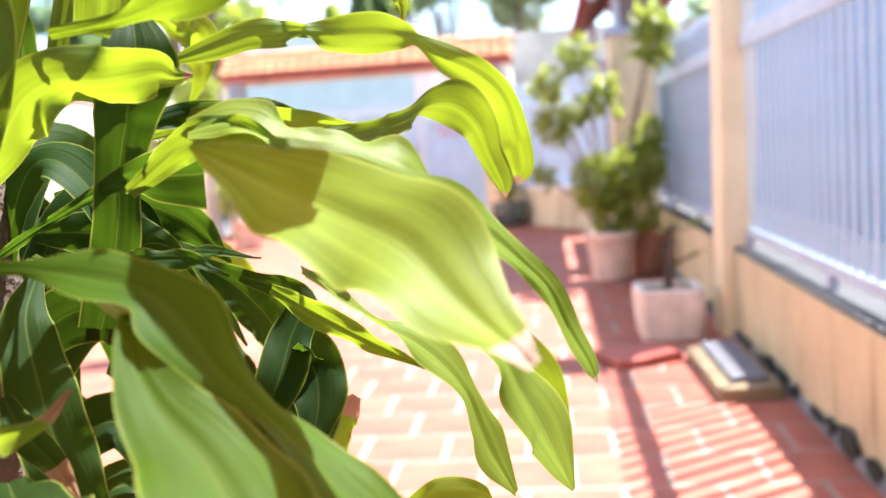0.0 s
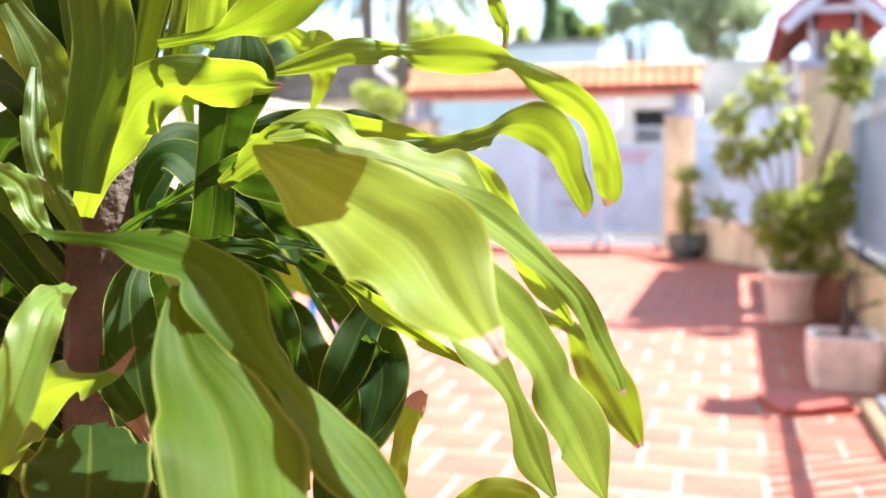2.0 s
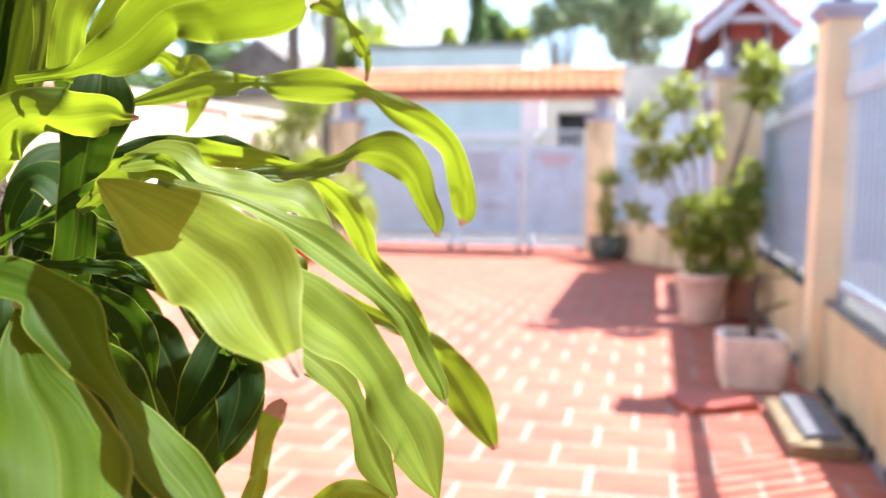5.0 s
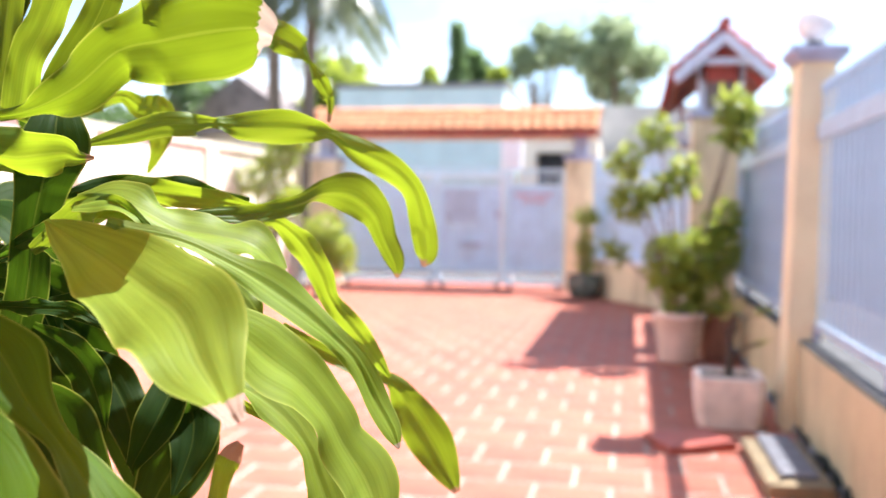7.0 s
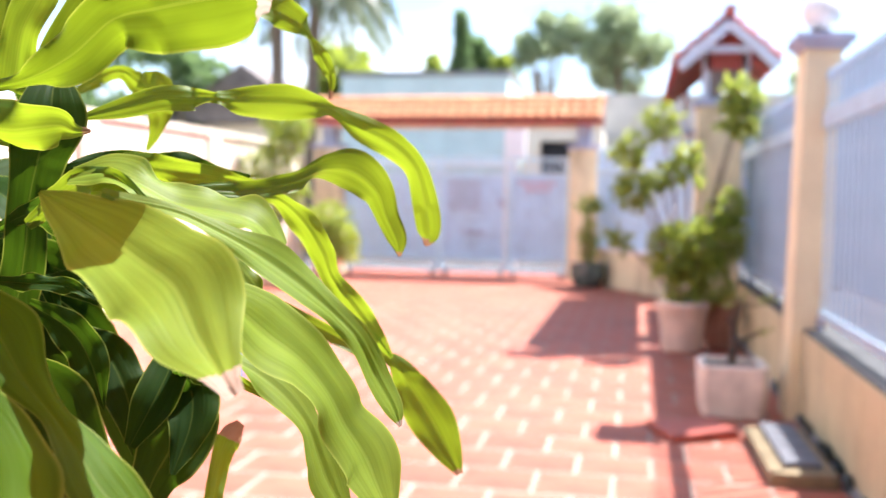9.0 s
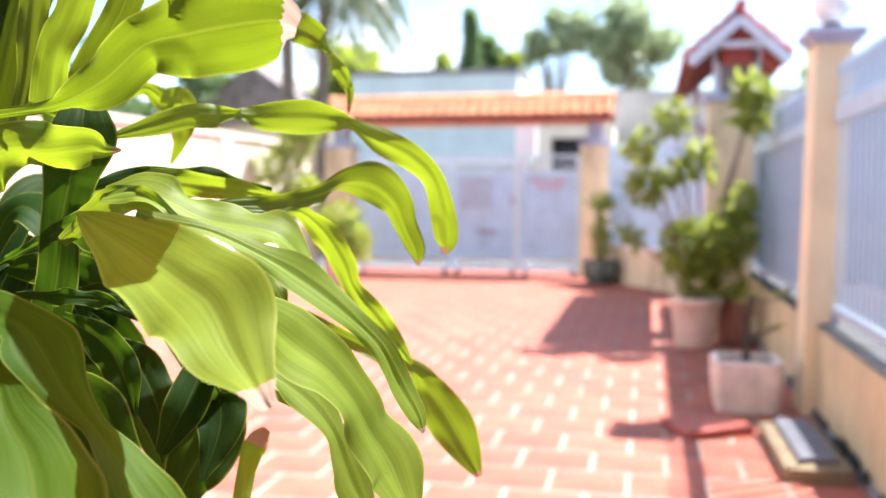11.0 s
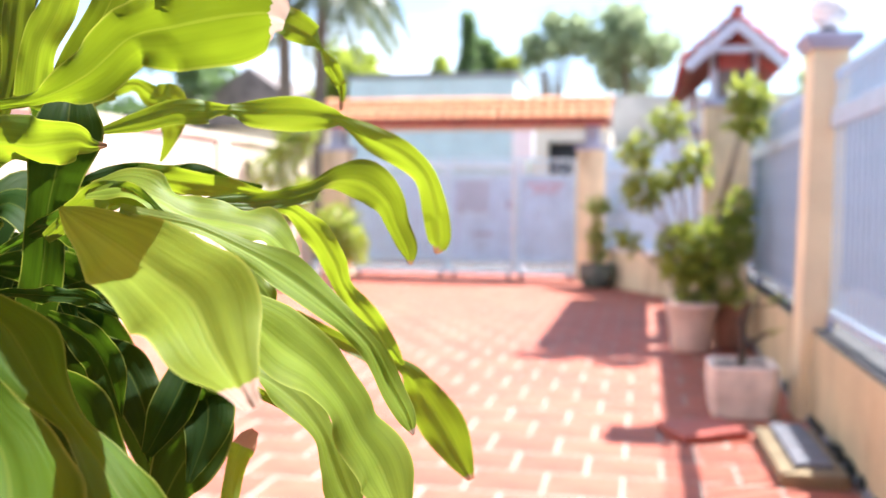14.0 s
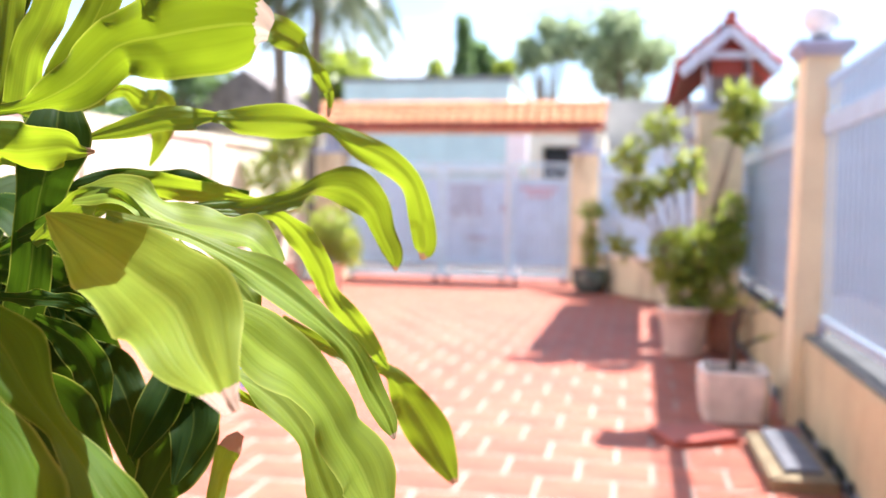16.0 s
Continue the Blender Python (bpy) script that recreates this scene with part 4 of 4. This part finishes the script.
leaf([(-0.007, -3.514, 1.096, 0.0134, 31), (0.008, -3.511, 1.099, 0.0208, 23), (0.021, -3.509, 1.094, 0.0213, 28), (0.033, -3.503, 1.087, 0.0207, 28), (0.049, -3.496, 1.084, 0.0241, 29), (0.061, -3.491, 1.080, 0.0235, 27), (0.068, -3.486, 1.072, 0.0167, 29), (0.073, -3.482, 1.065, 0.0028, 27)], tone=1, dead=0.96, wave=0.0025)
leaf([(0.034, -3.560, 1.090, 0.0040, 13), (0.042, -3.555, 1.087, 0.0061, 13), (0.057, -3.547, 1.083, 0.0075, 13), (0.072, -3.536, 1.074, 0.0102, 15), (0.082, -3.527, 1.066, 0.0171, 12), (0.094, -3.518, 1.055, 0.0169, 13), (0.103, -3.511, 1.045, 0.0106, 15), (0.111, -3.507, 1.035, 0.0107, 17), (0.117, -3.502, 1.020, 0.0135, 20), (0.123, -3.499, 1.008, 0.0104, 22), (0.126, -3.498, 1.000, 0.0015, 22)], tone=1, dead=0.985, wave=0.0012)
leaf([(0.059, -3.548, 1.060, 0.0065, 11), (0.064, -3.536, 1.054, 0.0105, 17), (0.069, -3.523, 1.047, 0.0233, 12), (0.076, -3.511, 1.036, 0.0348, 14), (0.085, -3.499, 1.025, 0.0299, 21), (0.093, -3.488, 1.010, 0.0272, 28), (0.098, -3.480, 0.995, 0.0287, 25), (0.104, -3.471, 0.980, 0.0373, 27), (0.110, -3.469, 0.965, 0.0261, 32), (0.116, -3.467, 0.950, 0.0025, 30)], tone=1, wave=0.0022)
leaf([(0.026, -3.505, 1.045, 0.0074, 41), (0.034, -3.496, 1.037, 0.0095, 43), (0.048, -3.487, 1.023, 0.0093, 42), (0.059, -3.478, 1.014, 0.0166, 29), (0.069, -3.471, 1.003, 0.0200, 33), (0.077, -3.466, 0.990, 0.0162, 32), (0.081, -3.463, 0.976, 0.0205, 31), (0.085, -3.460, 0.963, 0.0207, 27), (0.093, -3.453, 0.944, 0.0036, 24)], tone=1, wave=0.0015)
leaf([(0.027, -3.369, 1.030, 0.0071, -28), (0.042, -3.354, 1.018, 0.0088, -27), (0.064, -3.339, 1.004, 0.0090, -28), (0.079, -3.326, 0.996, 0.0076, -37), (0.087, -3.316, 0.980, 0.0209, -28), (0.099, -3.313, 0.961, 0.0269, -26), (0.109, -3.310, 0.942, 0.0180, -25), (0.116, -3.307, 0.927, 0.0042, -26)], dead=0.98, wave=0.002)
leaf([(0.032, -3.416, 1.089, 0.0047, -58), (0.038, -3.403, 1.088, 0.0094, -71), (0.046, -3.390, 1.077, 0.0140, -45), (0.054, -3.383, 1.061, 0.0150, -35), (0.058, -3.377, 1.047, 0.0100, -39), (0.066, -3.361, 1.029, 0.0151, -36), (0.074, -3.345, 1.012, 0.0103, -41), (0.082, -3.340, 1.000, 0.0024, -49)], wave=0.002)
leaf([(0.029, -3.495, 1.078, 0.0062, 49), (0.040, -3.485, 1.063, 0.0149, 37), (0.047, -3.477, 1.058, 0.0178, 17), (0.052, -3.470, 1.050, 0.0113, 24), (0.055, -3.464, 1.042, 0.0025, 15)], tone=1, dead=0.93)
leaf([(-0.044, -3.530, 1.129, 0.0039, -49), (-0.015, -3.534, 1.132, 0.0061, -50), (0.008, -3.538, 1.140, 0.0213, -31), (0.027, -3.540, 1.153, 0.0229, -34), (0.045, -3.542, 1.156, 0.0321, -42), (0.065, -3.546, 1.158, 0.0349, -45), (0.080, -3.547, 1.159, 0.0278, -50), (0.087, -3.548, 1.158, 0.0173, -54), (0.091, -3.548, 1.156, 0.0083, -53)], tone=3, dead=0.955, wave=0.003)
leaf([(0.001, -3.397, 1.200, 0.0100, -29), (0.013, -3.380, 1.193, 0.0148, -31), (0.023, -3.364, 1.190, 0.0171, -35), (0.033, -3.359, 1.184, 0.0129, -27), (0.036, -3.352, 1.178, 0.0033, -18), (0.041, -3.349, 1.169, 0.0081, -24), (0.043, -3.342, 1.162, 0.0074, -39), (0.045, -3.340, 1.156, 0.0044, -9), (0.044, -3.340, 1.145, 0.0019, -1)], wave=0.002, dead=0.95)
leaf([(-0.098, -3.385, 1.137, 0.0035, -54), (-0.096, -3.372, 1.145, 0.0035, -49), (-0.088, -3.357, 1.156, 0.0098, -51), (-0.078, -3.351, 1.160, 0.0086, -52), (-0.070, -3.346, 1.154, 0.0132, -49), (-0.064, -3.337, 1.152, 0.0208, -36), (-0.065, -3.331, 1.139, 0.0156, -11), (-0.067, -3.331, 1.128, 0.0090, -5), (-0.074, -3.329, 1.116, 0.0015, -1)], wave=0.002)
leaf([(-0.062, -3.455, 1.097, 0.0037, -52), (-0.049, -3.441, 1.103, 0.0063, -50), (-0.033, -3.425, 1.106, 0.0121, -50), (-0.010, -3.408, 1.103, 0.0150, -49), (0.005, -3.395, 1.100, 0.0091, -48), (0.015, -3.385, 1.100, 0.0027, -56)], tone=2, wave=0.003)
leaf([(-0.064, -3.475, 1.023, 0.0179, -26), (-0.056, -3.478, 1.045, 0.0189, -24), (-0.049, -3.483, 1.066, 0.0181, -19), (-0.045, -3.486, 1.086, 0.0180, -19), (-0.039, -3.488, 1.105, 0.0240, -21), (-0.035, -3.486, 1.121, 0.0303, -15), (-0.035, -3.484, 1.131, 0.0244, -7), (-0.038, -3.477, 1.142, 0.0113, -6)], tone=2, wave=0.001)
leaf([(-0.118, -3.480, 1.062, 0.0103, -53), (-0.101, -3.492, 1.080, 0.0139, -58), (-0.084, -3.499, 1.095, 0.0240, -47), (-0.070, -3.503, 1.111, 0.0232, -46), (-0.057, -3.503, 1.117, 0.0217, -55), (-0.043, -3.501, 1.116, 0.0213, -55), (-0.031, -3.501, 1.117, 0.0209, -49), (-0.022, -3.498, 1.118, 0.0153, -48), (-0.017, -3.496, 1.116, 0.0065, -48), (-0.011, -3.493, 1.116, 0.0014, -50)], tone=0, dead=0.975, wave=0.007)
leaf([(-0.048, -3.593, 1.063, 0.0031, 12), (-0.043, -3.589, 1.061, 0.0041, 10), (-0.026, -3.588, 1.060, 0.0055, 5), (-0.010, -3.587, 1.057, 0.0189, 12), (0.005, -3.586, 1.052, 0.0173, 22), (0.014, -3.588, 1.044, 0.0265, 24), (0.024, -3.590, 1.031, 0.0174, 26), (0.036, -3.592, 1.020, 0.0098, 29), (0.046, -3.595, 1.011, 0.0190, 38), (0.056, -3.599, 1.001, 0.0235, 33), (0.067, -3.602, 0.992, 0.0196, 33), (0.074, -3.608, 0.984, 0.0224, 38), (0.087, -3.612, 0.975, 0.0045, 32)], tone=4, wave=0.0016)
leaf([(0.000, -3.591, 1.047, 0.0029, 14), (0.005, -3.599, 1.038, 0.0102, 13), (0.014, -3.607, 1.026, 0.0221, 19), (0.026, -3.614, 1.016, 0.0342, 22), (0.035, -3.623, 1.008, 0.0395, 21), (0.043, -3.634, 0.999, 0.0379, 20), (0.052, -3.645, 0.991, 0.0335, 19), (0.062, -3.658, 0.980, 0.0213, 18), (0.070, -3.668, 0.974, 0.0010, 20)], tone=4, wave=0.0012)
leaf([(0.011, -3.456, 1.009, 0.0047, -53), (0.008, -3.448, 1.002, 0.0142, -24), (0.007, -3.445, 0.991, 0.0311, 8), (0.004, -3.445, 0.975, 0.0359, 16), (-0.005, -3.450, 0.956, 0.0228, 15), (-0.011, -3.454, 0.936, 0.0139, 9), (-0.011, -3.461, 0.919, 0.0038, 6)], tone=2, wave=0.002)
leaf([(0.005, -3.430, 0.916, 0.0097, -6), (0.010, -3.421, 0.932, 0.0102, -4), (0.011, -3.417, 0.944, 0.0093, -4), (0.012, -3.412, 0.958, 0.0105, -9), (0.017, -3.412, 0.969, 0.0119, -18), (0.021, -3.409, 0.975, 0.0047, -9)], tone=0, dead=0.85)
leaf([(0.026, -3.443, 0.899, 0.0141, -1), (0.032, -3.436, 0.911, 0.0130, -2), (0.044, -3.427, 0.923, 0.0145, -5), (0.060, -3.420, 0.929, 0.0215, -9), (0.075, -3.417, 0.927, 0.0159, -11), (0.080, -3.416, 0.926, 0.0046, -12)], tone=1)
leaf([(-0.042, -3.504, 1.132, 0.0139, 7), (-0.040, -3.503, 1.138, 0.0147, 8), (-0.036, -3.503, 1.157, 0.0172, 7), (-0.029, -3.501, 1.172, 0.0170, 4), (-0.022, -3.501, 1.191, 0.0168, 8), (-0.019, -3.504, 1.209, 0.0049, 13)], tone=1, wave=0.001)
leaf([(-0.051, -3.474, 1.134, 0.0090, -23), (-0.048, -3.472, 1.142, 0.0102, -26), (-0.040, -3.469, 1.159, 0.0133, -27), (-0.029, -3.466, 1.176, 0.0146, -27), (-0.021, -3.465, 1.194, 0.0141, -19), (-0.018, -3.468, 1.211, 0.0024, -12)], tone=3, wave=0.001)
leaf([(-0.057, -3.501, 1.127, 0.0066, -21), (-0.052, -3.500, 1.147, 0.0081, -20), (-0.048, -3.501, 1.168, 0.0123, -18), (-0.044, -3.503, 1.189, 0.0113, -16), (-0.042, -3.506, 1.207, 0.0022, -13)], tone=0, wave=0.001)
leaf([(-0.081, -3.528, 1.074, 0.0138, -19), (-0.078, -3.526, 1.097, 0.0201, -20), (-0.072, -3.524, 1.126, 0.0232, -16), (-0.072, -3.526, 1.148, 0.0225, -11), (-0.072, -3.530, 1.168, 0.0126, -13), (-0.070, -3.532, 1.182, 0.0042, -16)], tone=3, wave=0.001)
leaf([(-0.087, -3.480, 1.053, 0.0050, 2), (-0.038, -3.539, 1.049, 0.0082, 3), (-0.006, -3.582, 1.047, 0.0053, 5), (0.004, -3.593, 1.045, 0.0042, 3)], tone=0)
leaf([(-0.123, -3.534, 0.960, 0.0132, -57), (-0.100, -3.548, 0.981, 0.0189, -59), (-0.075, -3.561, 1.001, 0.0174, -68), (-0.049, -3.575, 1.011, 0.0110, -67), (-0.034, -3.577, 1.015, 0.0059, -57), (-0.022, -3.581, 1.025, 0.0009, -52)], tone=0, dead=0.88, wave=0.0042)
leaf([(-0.120, -3.487, 1.078, 0.0057, -22), (-0.113, -3.497, 1.105, 0.0168, -16), (-0.118, -3.503, 1.130, 0.0189, -11), (-0.127, -3.511, 1.152, 0.0095, -10)], tone=0)
leaf([(-0.110, -3.469, 1.077, 0.0057, -6), (-0.123, -3.470, 1.100, 0.0172, -5), (-0.134, -3.473, 1.114, 0.0177, -3), (-0.149, -3.475, 1.132, 0.0095, -3)], tone=1)
leaf([(-0.115, -3.510, 1.125, 0.0031, 13), (-0.105, -3.524, 1.105, 0.0097, 12), (-0.098, -3.531, 1.088, 0.0105, 10), (-0.089, -3.533, 1.074, 0.0104, 7), (-0.078, -3.535, 1.058, 0.0052, 7)], tone=0, wave=0.0042)
leaf([(-0.100, -3.554, 1.084, 0.0056, 6), (-0.085, -3.557, 1.077, 0.0112, 8), (-0.078, -3.560, 1.067, 0.0096, 9), (-0.069, -3.561, 1.058, 0.0034, 8)], tone=0)
leaf([(0.000, -3.457, 1.033, 0.0042, -39), (0.018, -3.464, 1.024, 0.0105, -40), (0.040, -3.470, 1.013, 0.0078, -41), (0.063, -3.479, 1.003, 0.0010, -41)], tone=0)
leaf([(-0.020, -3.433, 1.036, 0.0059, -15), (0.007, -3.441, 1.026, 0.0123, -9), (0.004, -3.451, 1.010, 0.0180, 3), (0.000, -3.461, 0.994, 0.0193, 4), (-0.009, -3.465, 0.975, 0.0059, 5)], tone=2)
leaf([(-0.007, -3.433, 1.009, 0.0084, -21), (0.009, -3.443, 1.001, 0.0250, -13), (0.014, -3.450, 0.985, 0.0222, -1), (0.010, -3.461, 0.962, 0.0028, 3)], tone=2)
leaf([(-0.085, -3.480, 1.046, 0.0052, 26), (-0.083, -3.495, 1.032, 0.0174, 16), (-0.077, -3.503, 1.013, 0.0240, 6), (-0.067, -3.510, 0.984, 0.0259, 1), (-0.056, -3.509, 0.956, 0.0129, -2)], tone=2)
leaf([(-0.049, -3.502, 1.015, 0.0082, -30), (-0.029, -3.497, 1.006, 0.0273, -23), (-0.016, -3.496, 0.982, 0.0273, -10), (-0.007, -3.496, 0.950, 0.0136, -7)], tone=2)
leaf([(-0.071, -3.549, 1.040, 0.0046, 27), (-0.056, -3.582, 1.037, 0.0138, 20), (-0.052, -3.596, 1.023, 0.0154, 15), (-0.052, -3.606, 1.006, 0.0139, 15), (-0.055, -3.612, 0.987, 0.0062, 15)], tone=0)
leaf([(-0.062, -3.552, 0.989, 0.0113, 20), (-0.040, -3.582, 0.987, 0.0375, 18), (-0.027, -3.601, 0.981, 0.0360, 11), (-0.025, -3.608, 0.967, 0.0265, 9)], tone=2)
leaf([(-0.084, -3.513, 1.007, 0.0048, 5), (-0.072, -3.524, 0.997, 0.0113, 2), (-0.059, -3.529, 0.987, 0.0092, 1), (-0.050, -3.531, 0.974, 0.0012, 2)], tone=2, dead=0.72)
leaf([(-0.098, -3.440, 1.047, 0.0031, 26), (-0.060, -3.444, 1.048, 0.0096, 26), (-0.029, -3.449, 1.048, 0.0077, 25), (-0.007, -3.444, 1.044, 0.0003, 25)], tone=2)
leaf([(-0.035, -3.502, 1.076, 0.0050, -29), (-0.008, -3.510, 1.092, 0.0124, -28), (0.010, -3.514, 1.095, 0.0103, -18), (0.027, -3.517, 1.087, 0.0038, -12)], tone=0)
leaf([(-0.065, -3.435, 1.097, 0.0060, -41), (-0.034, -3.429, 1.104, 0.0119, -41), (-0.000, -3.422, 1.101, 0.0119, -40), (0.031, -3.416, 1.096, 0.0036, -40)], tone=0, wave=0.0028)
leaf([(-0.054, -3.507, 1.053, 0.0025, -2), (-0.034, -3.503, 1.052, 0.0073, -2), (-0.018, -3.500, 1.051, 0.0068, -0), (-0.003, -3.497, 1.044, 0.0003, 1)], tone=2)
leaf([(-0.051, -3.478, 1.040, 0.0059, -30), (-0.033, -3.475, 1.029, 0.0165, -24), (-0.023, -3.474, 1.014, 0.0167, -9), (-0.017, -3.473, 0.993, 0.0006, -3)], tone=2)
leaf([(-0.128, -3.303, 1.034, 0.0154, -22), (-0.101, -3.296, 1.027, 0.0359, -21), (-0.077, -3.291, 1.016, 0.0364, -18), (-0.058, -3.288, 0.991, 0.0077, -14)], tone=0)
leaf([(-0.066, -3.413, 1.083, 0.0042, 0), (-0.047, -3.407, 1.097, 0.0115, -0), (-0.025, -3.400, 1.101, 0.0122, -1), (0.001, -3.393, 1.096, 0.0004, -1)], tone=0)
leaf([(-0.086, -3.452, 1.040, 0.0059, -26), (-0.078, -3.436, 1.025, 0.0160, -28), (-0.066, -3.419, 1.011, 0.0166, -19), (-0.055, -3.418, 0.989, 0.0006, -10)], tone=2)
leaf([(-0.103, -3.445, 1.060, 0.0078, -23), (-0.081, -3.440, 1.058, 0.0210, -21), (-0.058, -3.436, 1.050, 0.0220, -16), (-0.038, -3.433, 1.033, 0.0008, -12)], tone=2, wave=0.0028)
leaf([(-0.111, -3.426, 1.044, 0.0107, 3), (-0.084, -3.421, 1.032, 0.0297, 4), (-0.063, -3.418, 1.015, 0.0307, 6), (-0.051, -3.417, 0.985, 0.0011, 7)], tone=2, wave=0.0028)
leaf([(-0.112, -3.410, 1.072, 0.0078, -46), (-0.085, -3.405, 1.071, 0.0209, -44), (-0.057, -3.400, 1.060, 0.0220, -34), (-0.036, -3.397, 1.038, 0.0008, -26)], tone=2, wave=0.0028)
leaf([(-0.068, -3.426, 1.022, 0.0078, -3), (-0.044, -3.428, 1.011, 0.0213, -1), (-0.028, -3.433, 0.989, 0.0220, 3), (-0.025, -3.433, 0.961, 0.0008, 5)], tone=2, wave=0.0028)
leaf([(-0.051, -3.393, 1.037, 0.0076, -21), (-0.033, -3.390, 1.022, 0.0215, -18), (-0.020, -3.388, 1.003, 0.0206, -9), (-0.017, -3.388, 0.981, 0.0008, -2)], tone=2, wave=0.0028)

# the rest of the rosette: far side, left side and the inner leaves round the cane
rng = random.Random(11)
for k in range(64):
    inner = k >= 30
    a = rng.uniform(0.0, 1.0) * math.pi if inner else rng.uniform(0.6, 1.25) * math.pi
    z = rng.uniform(0.86, 1.04) if inner else rng.uniform(0.80, 1.10)
    L = rng.uniform(0.07, 0.12) if inner else rng.uniform(0.16, 0.27)
    out = Vector((math.cos(a), math.sin(a), 0))
    rise = rng.uniform(0.1, 0.9) * (z - 0.65)
    b = Vector((STEM_X, STEM_Y, z))
    w = rng.uniform(0.020, 0.032)
    pts = [b, b + out * L * 0.35 + Vector((0, 0, rise * 0.30)), b + out * L * 0.7 + Vector((0, 0, rise * 0.28)), b + out * L + Vector((0, 0, rise * 0.28 - rng.uniform(0.03, 0.11)))]
    lean = rng.uniform(-35, 35)
    # inner leaves take tone 2, the colour with shade painted in
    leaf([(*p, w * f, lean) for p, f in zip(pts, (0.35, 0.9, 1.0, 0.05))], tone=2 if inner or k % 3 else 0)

# the crown of the same cane, out of sight above, added to shade the inside
rng = random.Random(23)
for k in range(34):
    a = 2 * math.pi * k / 34 * 5 + rng.uniform(-0.3, 0.3)
    out = Vector((math.cos(a), math.sin(a), 0))
    b = Vector((STEM_X, STEM_Y, 1.06 + 0.006 * k))
    L, up, w = rng.uniform(0.12, 0.21), rng.uniform(0.10, 0.24), rng.uniform(0.030, 0.042)
    pts = [b, b + out * L * 0.25 + Vector((0, 0, 0.10 + up * 0.4)), b + out * L * 0.6 + Vector((0, 0, 0.14 + up * 0.8)), b + out * L + Vector((0, 0, 0.14 + up))]
    leaf([(*p, w * f, rng.uniform(-20, 20)) for p, f in zip(pts, (0.4, 0.8, 1.0, 0.05))], tone=(3, 2, 0)[k % 3])

# ---- floor tiles ----
rng = random.Random(5)
rest = bmesh.new()
one = None
for row in range(-22, 37):
    y = (row + 0.5) * S
    off = 0.0 if row % 2 == 0 else S / 2
    col = -17
    while True:
        x = col * S + off + S / 2
        col += 1
        if x - S / 2 > 1.02:
            break
        if x < -4.45:
            continue
        hx = S / 2 - 0.0075
        if x + hx > 1.03:
            x0 = x - hx
            tile_bm(rest, (x0 + 1.03) / 2, y, (1.03 - x0) / 2)
            continue
        if -1.9 < x and -0.5 < y < 6.2:
            if one is None:
                bm = bmesh.new()
                tile_bm(bm, 0, 0)
                one = part("tile", bm, TILE, floor)
                o = one
            else:
                o = new("tile", one.data)
                o.parent = floor
            o.location = (x, y, rng.uniform(-0.0012, 0.0012) - 0.0042)
        else:
            tile_bm(rest, x, y, z=rng.uniform(-0.0012, 0.0012))
rest.transform(Matrix.Translation((0, 0, -0.0042)))
others = part("tiles", rest, TILE, floor, "terracotta floor tiles")
others["kind"] = "stuff"
